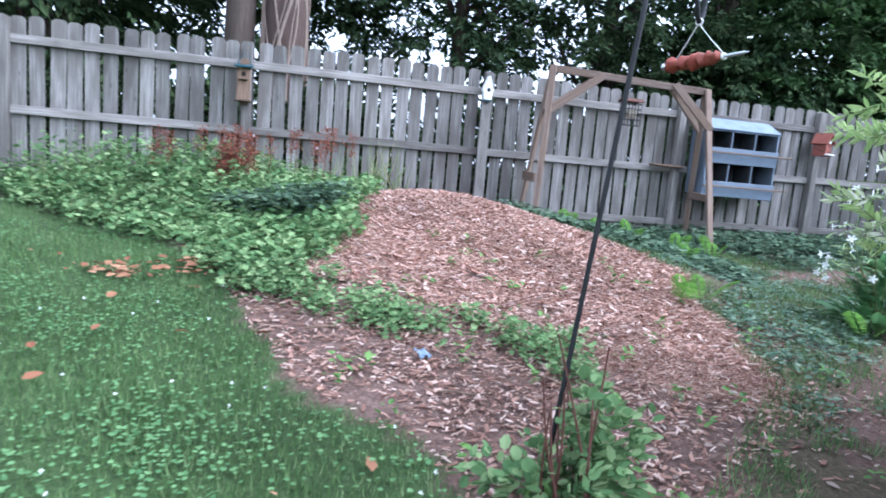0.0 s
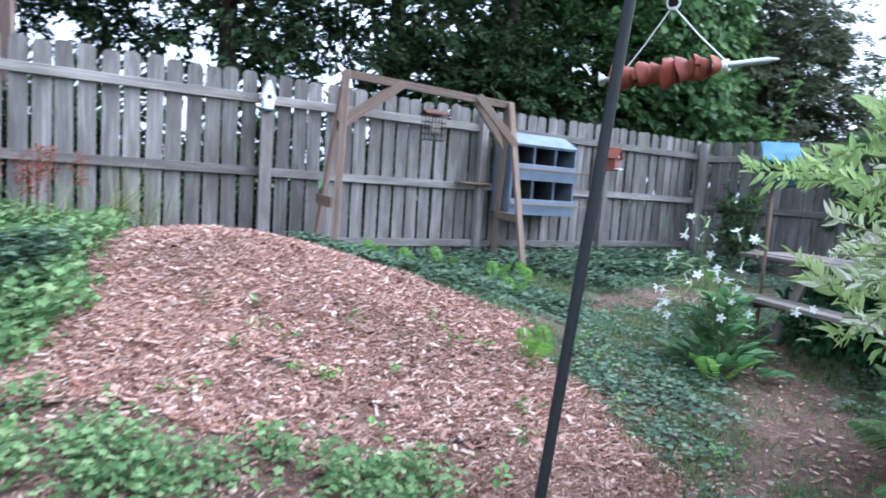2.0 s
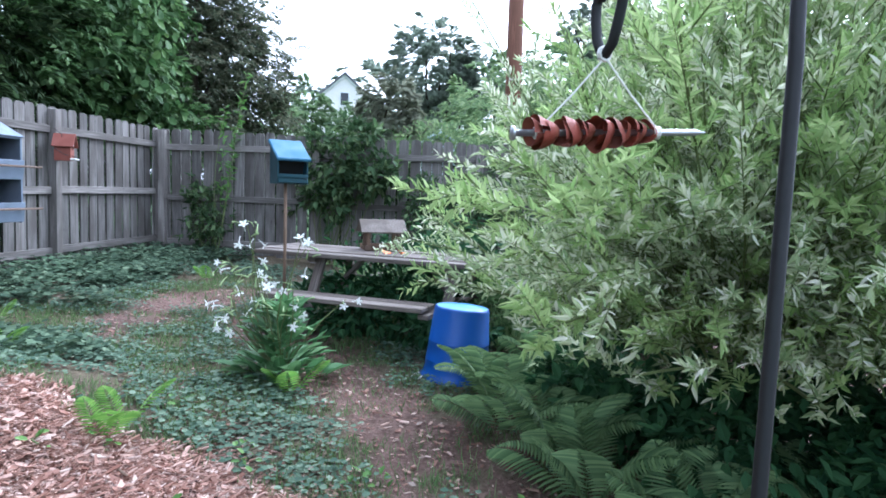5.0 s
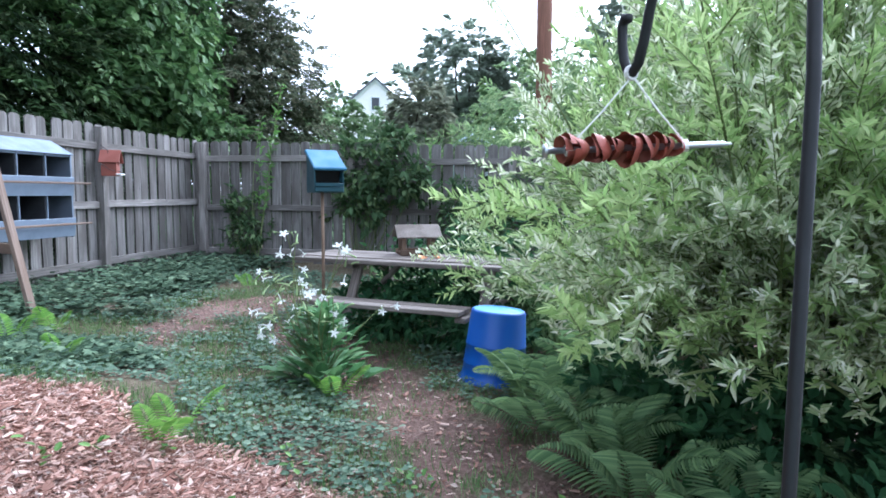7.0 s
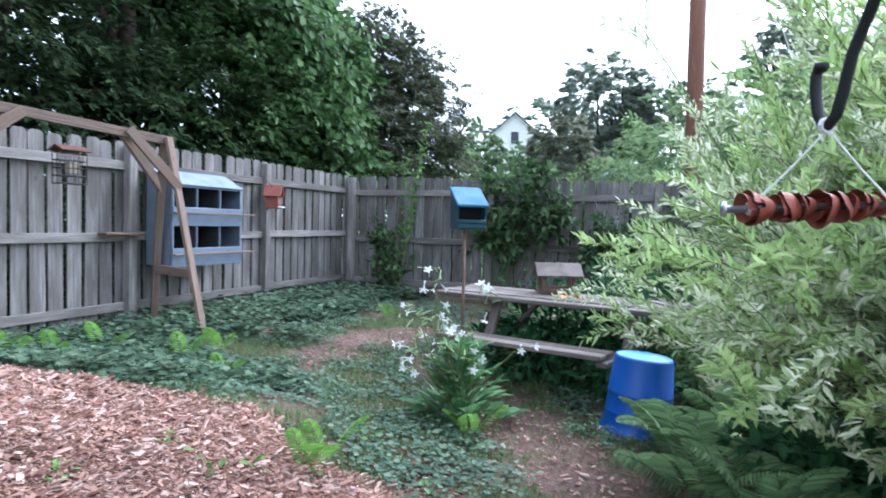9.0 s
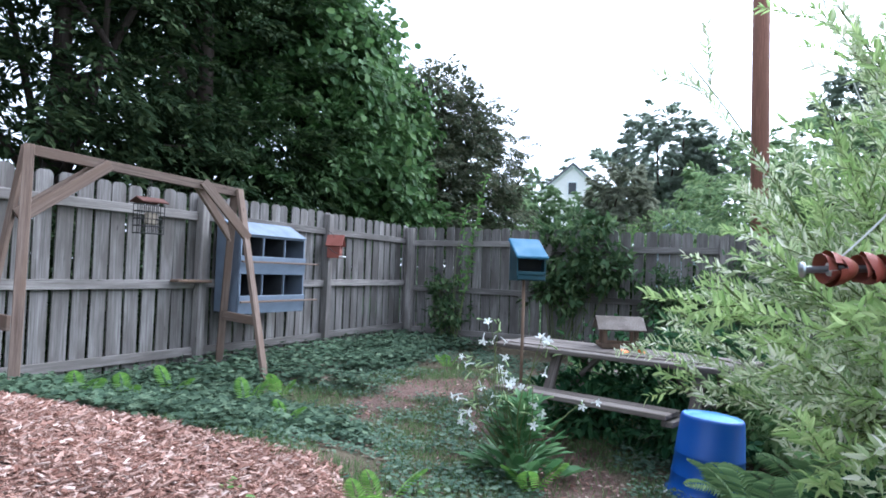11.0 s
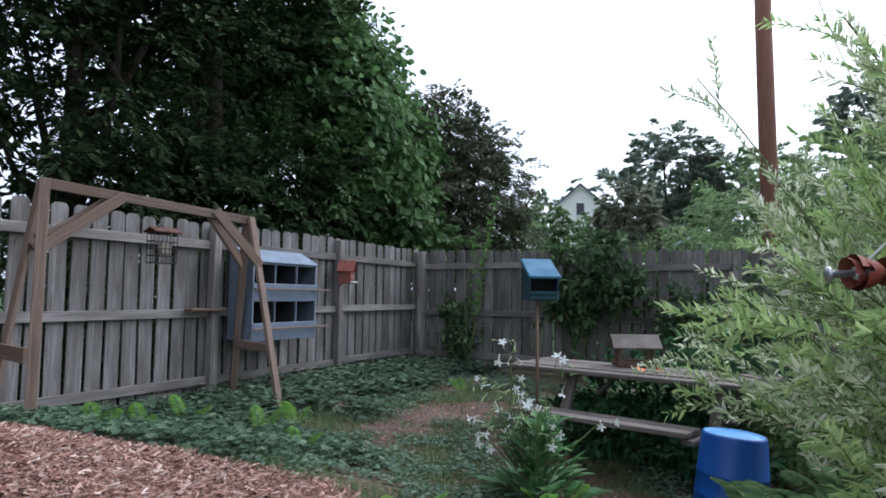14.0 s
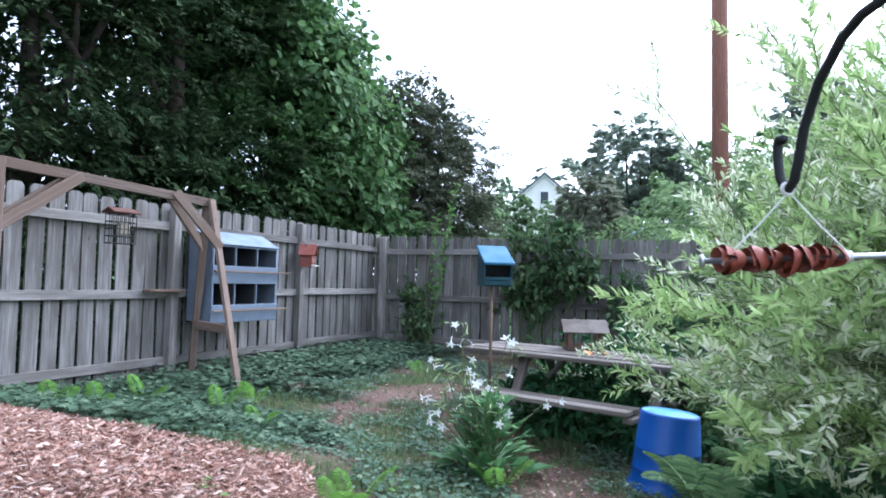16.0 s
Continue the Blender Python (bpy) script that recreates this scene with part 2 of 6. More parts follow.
RED_LEAF = leaf_paint("bronze_green_leaves", ((0.0, (0.062, 0.080, 0.045)), (0.6, (0.115, 0.135, 0.078)), (1.0, (0.19, 0.18, 0.115))), 0.7, 0.35, 0.15)
# these two leaf colours are paled to paint in the haze of distance
HAZED_LEAF = leaf_paint("haze_pale_far_leaves", ((0.0, (0.15, 0.23, 0.11)), (0.6, (0.22, 0.31, 0.15)), (1.0, (0.30, 0.39, 0.20))), 0.85, 0.5, 0.05)
HAZE_LEAF = leaf_paint("haze_pale_distant_leaves", ((0.0, (0.22, 0.265, 0.205)), (1.0, (0.31, 0.36, 0.275))), 0.95, 0.6, 0.0)
VINE = leaf_paint("climber_leaves", ((0.0, (0.13, 0.20, 0.09)), (0.6, (0.21, 0.30, 0.135)), (1.0, (0.34, 0.42, 0.20))), 0.75, 0.45, 0.08)
LIGHT_LEAF = leaf_paint("light_green_leaves", ((0.0, (0.08, 0.17, 0.035)), (0.6, (0.13, 0.26, 0.06)), (1.0, (0.19, 0.33, 0.08))), 0.5, 0.35)
WILLOW = leaf_paint("variegated_willow_leaves", ((0.0, (0.28, 0.38, 0.18)), (0.45, (0.47, 0.55, 0.30)), (0.75, (0.72, 0.75, 0.52)), (1.0, (0.90, 0.89, 0.77))), 0.65, 0.58, 0.2)
WILLOW_TIP = leaf_paint("young_willow_leaves", ((0.0, (0.30, 0.44, 0.15)), (1.0, (0.53, 0.64, 0.29))), 0.7, 0.56, 0.12)
FERN = leaf_paint("dark_fern_fronds", ((0.0, (0.12, 0.205, 0.09)), (1.0, (0.27, 0.39, 0.17))), 0.65, 0.35, 0.15)
FERN_YOUNG = leaf_paint("bright_fern_fronds", ((0.0, (0.15, 0.31, 0.055)), (1.0, (0.27, 0.46, 0.10))), 0.6, 0.45, 0.1)
CLIMBER = leaf_paint("fence_climber_leaves", ((0.0, (0.045, 0.085, 0.035)), (0.6, (0.085, 0.145, 0.06)), (1.0, (0.17, 0.235, 0.10))), 0.65, 0.3, 0.15)
TOBACCO = leaf_paint("broad_tobacco_leaves", ((0.0, (0.085, 0.19, 0.07)), (0.6, (0.14, 0.28, 0.11)), (1.0, (0.23, 0.38, 0.16))), 0.55, 0.3, 0.2)
WEED = leaf_paint("green_weed_leaves", ((0.0, (0.085, 0.16, 0.062)), (0.55, (0.175, 0.28, 0.11)), (1.0, (0.32, 0.41, 0.19))), 0.78, 0.32, 0.08)
# deep green leaves, darkened to paint shade below table and willow
SHADE_WEED = leaf_paint("deep_green_shade_leaves", ((0.0, (0.025, 0.075, 0.032)), (1.0, (0.075, 0.165, 0.065))), 0.7, 0.25, 0.1)
IVY = leaf_paint("dull_ivy_leaves", ((0.0, (0.055, 0.090, 0.058)), (0.6, (0.10, 0.155, 0.092)), (1.0, (0.19, 0.255, 0.155))), 0.8, 0.25, 0.08)
CREEPER = leaf_paint("blue_green_creeper_leaves", ((0.0, (0.075, 0.125, 0.085)), (0.6, (0.135, 0.20, 0.13)), (1.0, (0.24, 0.31, 0.21))), 0.75, 0.25, 0.1)
GRASS = leaf_paint("lawn_grass", ((0.0, (0.08, 0.145, 0.05)), (0.7, (0.14, 0.22, 0.08)), (1.0, (0.24, 0.31, 0.14))), 0.75, 0.35, 0.08)
CLOVER = leaf_paint("clover_leaves", ((0.0, (0.09, 0.20, 0.07)), (1.0, (0.19, 0.33, 0.13))), 0.6, 0.3)
DRY_GRASS = leaf_paint("dry_grass_blades", ((0.0, (0.11, 0.17, 0.05)), (0.7, (0.19, 0.24, 0.09)), (1.0, (0.36, 0.33, 0.16))), 0.7, 0.3)
SORREL = leaf_paint("rust_red_seed_heads", ((0.0, (0.13, 0.035, 0.02)), (1.0, (0.26, 0.085, 0.045))), 0.8, 0.15)
CHIP = leaf_paint("wood_chips", ((0.0, (0.20, 0.098, 0.07)), (0.35, (0.35, 0.20, 0.15)), (0.8, (0.50, 0.335, 0.265)), (1.0, (0.68, 0.54, 0.46))), 0.9, 0.0, 0.1)
DULL_CHIP = leaf_paint("old_wood_chips", ((0.0, (0.18, 0.095, 0.07)), (0.6, (0.34, 0.205, 0.155)), (1.0, (0.54, 0.41, 0.34))), 0.9, 0.0, 0.1)
FALLEN = leaf_paint("fallen_leaves", ((0.0, (0.19, 0.075, 0.04)), (0.5, (0.30, 0.15, 0.085)), (1.0, (0.37, 0.23, 0.13))), 0.8, 0.1, 0.1)
LITTER = leaf_paint("dull_leaf_litter", ((0.0, (0.09, 0.055, 0.042)), (0.6, (0.19, 0.13, 0.10)), (1.0, (0.36, 0.29, 0.24))), 0.9, 0.05, 0.08)
# far bronze leaves, with the air haze put into the colour
HAZY_RED = leaf_paint("haze_pale_bronze_leaves", ((0.0, (0.19, 0.205, 0.145)), (1.0, (0.31, 0.32, 0.225))), 0.85, 0.5, 0.05)
STEM = paint("green_brown_stems", (0.12, 0.15, 0.05), 0.7)
RED_STEM = paint("dark_red_stems", (0.10, 0.04, 0.028), 0.7)


def ground_material():
    m, nt, b = start("yard_soil_and_grass", 0.95, 0, 0.15)
    co = node(nt, "TexCoord", 3)
    big = node(nt, "TexNoise", Vector=co, Scale=1.4, Detail=6.0, Roughness=0.6)
    fine = node(nt, "TexNoise", Vector=co, Scale=38.0, Detail=6.0, Roughness=0.7)
    soil = ramp(nt, fine, (0.3, (0.11, 0.066, 0.052)), (0.55, (0.205, 0.132, 0.106)), (0.75, (0.32, 0.23, 0.19)))
    chips = ramp(nt, node(nt, "TexVoronoi", 1, Vector=node(nt, "Mapping", Vector=co, Scale=(28, 55, 40)), Scale=1.0), (0.1, (0.16, 0.085, 0.06)), (0.5, (0.28, 0.165, 0.12)), (0.9, (0.40, 0.27, 0.205)))
    turf = ramp(nt, fine, (0.3, (0.03, 0.062, 0.02)), (0.7, (0.075, 0.14, 0.04)))
    green = node(nt, "Attribute", 2)
    mulch = node(nt, "Attribute", 2)
    names = iter(("turf", "mulch"))
    for n in nt.nodes:
        if n.bl_idname == "ShaderNodeAttribute":
            n.attribute_name = next(names)
    c = blend(nt, mulch, soil, chips)
    c = blend(nt, green, c, turf)
    c = blend(nt, 0.7, c, ramp(nt, big, (0.35, 0.45), (0.65, 1.0)), "MULTIPLY")
    nt.links.new(c, b.inputs["Base Color"])
    bump(nt, b, fine, 1.0, 0.03)
    return m


SOIL = ground_material()

# ---- plan of the yard ----
EDGE_X = (-9.0, -4.4, -2.85, -1.85, -1.19, -0.78, -0.43, -0.09, 0.16, 0.30, 0.55, 1.0)
EDGE_Y = (8.0, 6.1, 5.05, 4.65, 3.81, 3.16, 2.68, 2.45, 2.33, 2.05, 1.2, -6.0)
CHIP_Y = (1.5, 2.3, 3.3, 4.3, 4.8, 5.25, 5.6, 6.1, 6.6, 7.3)
CHIP_X = (0.9, 1.40, 2.05, 2.10, 2.02, 2.05, 1.75, 1.45, 1.1, 0.6)


def wobble(x, y, scale, seed=0.0):
    """A cheap smooth noise about 0, for ragged borders."""
    return (np.sin(x * scale + 1.7 * np.sin(y * scale * 0.7 + seed) + seed) + np.sin(y * scale * 1.3 + 1.3 * np.sin(x * scale * 0.9 - seed)) + 0.6 * np.sin((x + y) * scale * 2.1 + seed * 2)) / 2.6


def on_lawn(x, y):
    return y < np.interp(x, EDGE_X, EDGE_Y) + 0.08 * wobble(x, y, 5)


def on_heap(x, y):
    left = np.where(y > 4.1, -0.80 + 0.1 * wobble(x, y, 4, 1), -0.36 + (4.1 - y) * 1.75)
    return (x > left) & (x < np.interp(y, CHIP_Y, CHIP_X) + 0.12 * wobble(x, y, 4, 2)) & (y > 2.2) & (y < 7.6) & ~on_lawn(x, y)


def on_bed(x, y):
    edge = np.interp(x, EDGE_X, EDGE_Y) + 0.03
    return (y > edge) & (x < -0.74 + 0.16 * wobble(x, y, 3, 3)) & (y > 3.75 + 0.1 * wobble(x, y, 5)) & (y < 8.74 + 0.285 * (x - 2.98) - 0.15)


def on_weeds(x, y):
    mid = np.interp(x, (-1.0, -0.4, 0.1, 0.5, 0.95), (4.0, 3.78, 3.5, 3.28, 3.3))
    return (x > -1.0) & (x < 0.98) & (abs(y - mid) < 0.22 + 0.14 * wobble(x, y, 6, 4))


def bare(x, y):
    """Trodden soil among the green."""
    d = np.minimum(np.hypot((x - 4.6) / 0.9, (y - 6.7) / 0.38), np.hypot((x - 3.5 - 0.55 * (y - 4.2)) / 0.42, (y - 4.0) / 1.5))
    d = np.minimum(d, np.hypot((x - 2.3) / 0.32, (y - 2.4) / 0.9))
    return d + 0.6 * wobble(x, y, 4, 5) + 0.5 * wobble(x, y, 11, 2) < 0.95


def on_green(x, y):
    return (x > np.interp(y, CHIP_Y, CHIP_X) + 0.02) & ~bare(x, y) & (y > 2.0)


def dug(x, y):
    """Scrapes in the chips where dark soil shows."""
    d = np.full(np.shape(x), 9.0)
    for cx, cy, r in ((0.40, 4.40, 0.13), (0.77, 3.97, 0.14), (-0.43, 3.13, 0.12), (-0.09, 2.61, 0.15), (1.15, 3.7, 0.10)):
        d = np.minimum(d, np.hypot(x - cx, (y - cy) * 1.3) / r)
    return d + 0.35 * wobble(x, y, 17, 3) < 1.0


# ---- ground ----
def build_ground():
    xs = np.concatenate([[-2500, -600, -150, -60, -30, -18, -13], np.arange(-9, 11, 0.1), [11, 12, 14, 18, 25, 40, 80, 250, 800, 2500]])
    ys = np.concatenate([[-2500, -600, -150, -60, -25, -12, -8], np.arange(-5, 13, 0.1), [13, 15, 18, 25, 40, 80, 250, 800, 2500]])
    x, y = np.meshgrid(xs, ys)
    z = ground_z(x, y) + 0.012 * wobble(x, y, 3.1, 1) * (abs(x) < 12) + 0.006 * wobble(x, y, 11, 2) * (abs(x) < 12)
    i = np.arange(len(xs) * len(ys)).reshape(len(ys), len(xs))
    faces = np.stack([i[:-1, :-1], i[:-1, 1:], i[1:, 1:], i[1:, :-1]], -1).reshape(-1, 4)
    me = array_mesh("ground", np.stack([x, y, z], -1).reshape(-1, 3), faces, SOIL, True)
    fx, fy = x.ravel(), y.ravel()
    far = (abs(fx) > 10.5) | (fy > 12.5) | (fy < -4.9)
    for name, mask in (("turf", on_lawn(fx, fy) * 0.9 + far * 1.0 + on_bed(fx, fy) * 0.6 + on_green(fx, fy) * 0.35), ("mulch", (on_heap(fx, fy) & ~dug(fx, fy)) * 1.0)):
        me.attributes.new(name, "FLOAT", "POINT").data.foreach_set("value", np.clip(mask, 0, 1).astype(np.float32))
    tagged(new("ground", me), "sloping back yard of trodden reddish soil and short turf", "ground", kind="structure")


build_ground()

# ---- fences ----
CORNER = Vector((7.2, 9.95, 0))
LEFT_WAY = Vector((-0.9617, -0.2741, 0))
RIGHT_WAY = Vector((0.2741, -0.9617, 0))


def picket_mesh(name, w, h):
    bm = bmesh.new()
    c = 0.035
    pts = [(-w / 2, 0), (w / 2, 0), (w / 2, h - c * 1.15), (w / 2 - c * 0.3, h - c * 0.45), (w / 2 - c, h), (-w / 2 + c, h), (-w / 2 + c * 0.3, h - c * 0.45), (-w / 2, h - c * 1.15)]
    outline(bm, pts, 0.018)
    me = bpy.data.meshes.new(name)
    bm.to_mesh(me)
    bm.free()
    me.materials.append(FENCE_WOOD)
    return me


PICKETS = [picket_mesh("picket", w, 1.84) for w in (0.142, 0.144, 0.140, 0.146)]


def fence(way, posts, inward, tops, rails, label, gap):
    """Posts, three rails to a bay, and dog-eared pickets behind them. inward points to the yard."""
    root = thing("fence", label, "fence", CORNER + way * posts[0], kind="structure")
    turn = math.degrees(math.atan2(way.y, way.x))
    rnd = random.Random(len(posts))
    for a in posts:
        p = CORNER + way * a + inward * 0.065
        g = gz(p.x, p.y)
        top = tops(a) - 0.03
        part("post", boxed((0.1, 0.095, top - g + 0.25), None, 0.006), RAIL_WOOD, root, "", pose(p.x, p.y, (top + g - 0.25) / 2, rnd.uniform(-0.8, 0.8), rnd.uniform(-0.8, 0.8), turn))
    for a, b in zip(posts, posts[1:]):
        for h in rails:
            pa, pb = [CORNER + way * (s + d) + inward * 0.034 + Vector((0, 0, tops(s) + h + rnd.uniform(-0.012, 0.012))) for s, d in ((a, 0.052), (b, -0.052))]
            rail = stick("rail", pa, pb, 0.09, 0.04, RAIL_WOOD, root, "", 90)
            # the face of a rail stands upright
            rail.matrix_basis = Matrix.Translation((pa + pb) / 2) @ Matrix(((way.x, inward.x, 0), (way.y, inward.y, 0), (0, 0, 1))).to_4x4() @ pose(0, 0, 0, 0, 90, 0)
    s = posts[0] + 0.02
    while s < posts[-1]:
        p = CORNER + way * s + inward * rnd.uniform(-0.004, 0.002)
        again("picket", rnd.choice(PICKETS), root, pose(p.x, p.y, tops(s) - 1.84 + rnd.uniform(-0.012, 0.012), rnd.uniform(-0.5, 0.5), rnd.uniform(-0.7, 0.7), turn))
        s += gap + rnd.uniform(-0.004, 0.004)
    return root


def left_top(s):
    return 2.155 + 0.015 * math.sin(s * 0.9)


def right_top(s):
    return 2.15 - 0.022 * s


fence(LEFT_WAY, (0.0, 2.2, 4.4, 7.11, 9.92, 12.33, 14.7), Vector((0.2741, -0.9617, 0)), left_top, (-0.25, -0.97, -1.68), "weathered grey dog-eared picket fence with three rails", 0.177)
fence(RIGHT_WAY, (0.16, 2.55, 4.95, 7.35, 9.75), Vector((-0.9617, -0.2741, 0)), right_top, (-0.25, -1.0, -1.68), "darker weathered dog-eared picket fence behind the table", 0.166)

# ---- nest box on the fence ----
def build_nest_box():
    """Six nests in two rows, hung on the fence: local x along the fence, y into the yard is negative."""
    w, d = 1.06, 0.33
    m = pose(3.16, 8.77, 0.87, 0, 0, 15.9)
    root = thing("nest_box", "blue-grey metal six-hole poultry nest box hung on the fence", "nest box", m.translation)

    def add(name, size, at, material=NEST_PAINT, label="", rx=0, bevel=0.004):
        return part(name, boxed(size, None, bevel), material, root, label, m @ pose(*at, rx))

    t, h = 0.014, 0.865
    for x in (0, w):
        bm = bmesh.new()
        outline(bm, [(0, 0.02), (-d, -0.01), (-d, h), (-0.10, h + 0.14), (0, h + 0.14)], t)
        part("side_panel", bm, NEST_PAINT, root, "", m @ pose(x, -0.06, 0, 0, 0, 90))
    # back, floors, litter and dividers are coloured near black for the shade within
    add("back_panel", (w, t, h + 0.14), (w / 2, -0.062, (h + 0.14) / 2), NEST_SHADE)
    add("top_panel", (w + 0.03, 0.115, t), (w / 2, -0.11, h + 0.148), NEST_TOP)
    s = math.hypot(0.25, 0.14)
    add("roof_panel", (w + 0.03, s + 0.03, t), (w / 2, -0.285, h + 0.077), NEST_TOP, "pale blue sloping metal roof", math.degrees(math.atan2(0.14, 0.25)))
    for z in (0.0, 0.432):
        add("nest_floor", (w - 0.03, d - 0.05, t), (w / 2, -0.23, z + 0.06), NEST_SHADE)
        add("litter", (w - 0.05, d - 0.09, 0.07), (w / 2, -0.22, z + 0.10), NEST_SHADE, "straw litter in shade-dark colour")
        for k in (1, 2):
            add("divider", (t, d - 0.02, 0.37), (w * k / 3, -0.06 - d / 2, z + 0.245), NEST_SHADE)
        lip = add("tray_lip", (w + 0.02, t, 0.20), (w / 2, -0.06 - d - 0.022, z + 0.10), NEST_TOP, "pale blue tray front")
        lip.matrix_basis = lip.matrix_basis @ pose(0, 0, 0, 6)
        add("perch", (w + 0.22, 0.03, 0.022), (w / 2 + 0.07, -0.06 - d - 0.085, z + 0.135), FRAME_WOOD, "thin wooden perch rail")
        for x in (0.06, w - 0.06):
            add("perch_bracket", (0.02, 0.07, 0.02), (x, -0.06 - d - 0.045, z + 0.135), NEST_PAINT, bevel=0.002)
    add("front_rail", (w, t, 0.03), (w / 2, -0.06 - d - 0.004, h - 0.01), NEST_TOP)
    for k in (0, 3):
        add("corner_strip", (0.022, t, h - 0.1), (w * k / 3 + (0.011 if k == 0 else -0.011), -0.06 - d - 0.012, h / 2 + 0.05), NEST_TOP, bevel=0.002)
    for k in (1, 2):
        add("front_strip", (0.014, t, h - 0.1), (w * k / 3, -0.06 - d - 0.010, h / 2 + 0.05), NEST_TOP, bevel=0.002)


build_nest_box()


# ---- timber frame ----
def build_frame():
    root = thing("hanging_frame", "brown timber A-frame standing in front of the fence", "timber frame", (2.1, 8.0, gz(2.1, 8)))
    lt, rt = Vector((1.14, 7.86, 2.235)), Vector((3.10, 8.2, 2.145))
    ax = (rt - lt).normalized()
    stick("beam", lt - ax * 0.02, rt + ax * 0.02, 0.04, 0.085, FRAME_WOOD, root)
    feet = ((lt, (1.05, 7.50), (0.90, 8.08)), (rt, (3.235, 7.66), (3.22, 8.66)))
    for top, front, back in feet:
        for n, (x, y) in enumerate((front, back)):
            off = Vector((0, -0.045 if n == 0 else 0.045, 0.03))
            stick("leg", (x, y, gz(x, y) - 0.15), top + off, 0.075, 0.04, FRAME_WOOD, root)
    f = Vector((0, -0.06, 0))
    stick("brace", (1.13, 7.74, 1.73), lt + ax * 0.63 + f + Vector((0, 0, -0.0)), 0.04, 0.09, FRAME_WOOD, root, "", 0)
    stick("brace", (1.10, 7.93, 1.73), lt + ax * 0.60 - f * 0.9, 0.04, 0.09, FRAME_WOOD, root)
    stick("brace", (3.155, 8.03, 1.67), rt - ax * 0.44 + f + Vector((0, 0, 0.03)), 0.04, 0.09, FRAME_WOOD, root)
    stick("brace", (3.15, 8.36, 1.67), rt - ax * 0.44 - f, 0.04, 0.09, FRAME_WOOD, root)
    stick("crosspiece", (0.93, 8.07, 0.94), (1.02, 7.58, 0.92), 0.03, 0.11, FRAME_WOOD, root)
    stick("crosspiece", (3.17, 8.56, 0.86), (3.20, 7.84, 0.84), 0.03, 0.09, FRAME_WOOD, root)
    # feeder hung from the beam
    c = lt + ax * 1.03
    suet = thing("suet_feeder", "small dark wire suet cage feeder hung from the beam", "bird feeder", (c.x, c.y, 1.62))
    bm = bmesh.new()
    for k in range(5):
        z = 2.12 - 0.035 * k
        tube(bm, [(c.x + 0.012 * math.cos(a), c.y + 0.004 * k % 2, z + 0.02 * math.sin(a)) for a in np.linspace(0, 6.28, 9)], 0.003, 5, False)
    part("chain", bm, WIRE, suet)
    for side in (-1, 1):
        part("roof_slope", boxed((0.27, 0.11, 0.014), None, 0.004), RED_STEM, suet, "dark reddish brown sloping roof", pose(c.x, c.y, 1.955, 0, 0, 12) @ pose(0, side * 0.045, 0, -side * 24))
    bm = bmesh.new()
    for k in range(7):
        x = -0.12 + 0.04 * k
        for y in (-0.05, 0.05):
            tube(bm, [(x, y, -0.13), (x, y, 0.13)], 0.004, 5)
    for z in (-0.13, -0.065, 0.0, 0.065, 0.13):
        tube(bm, [(-0.12, -0.05, z), (0.12, -0.05, z), (0.12, 0.05, z), (-0.12, 0.05, z), (-0.12, -0.05, z)], 0.004, 5)
    part("cage", bm, WIRE, suet, "", pose(c.x, c.y, 1.785, 0, 0, 10))
    part("suet_cake", boxed((0.11, 0.05, 0.11), None, 0.012), SUET, suet, "pale crumbling suet cake", pose(c.x + 0.02, c.y, 1.79, 0, 0, 10))


build_frame()


# ---- birdhouses on the fence posts ----
def hole(root, at, r, turn, m):
    bm = bmesh.new()
    lathe(bm, [(r * 1.25, 0), (r * 1.25, 0.006), (r, 0.008), (r, -0.03)], 16)
    part("hole_rim", bm, m, root, "", pose(*at, 90, 0, turn))
    # no opening is cut: a black disc paints the shade inside the hole
    bm = bmesh.new()
    bmesh.ops.create_circle(bm, cap_ends=True, radius=r, segments=16)
    part("entrance_hole", bm, SHADE_BLACK, root, "", pose(*at, 90, 0, turn) @ pose(0, 0, 0.0015))


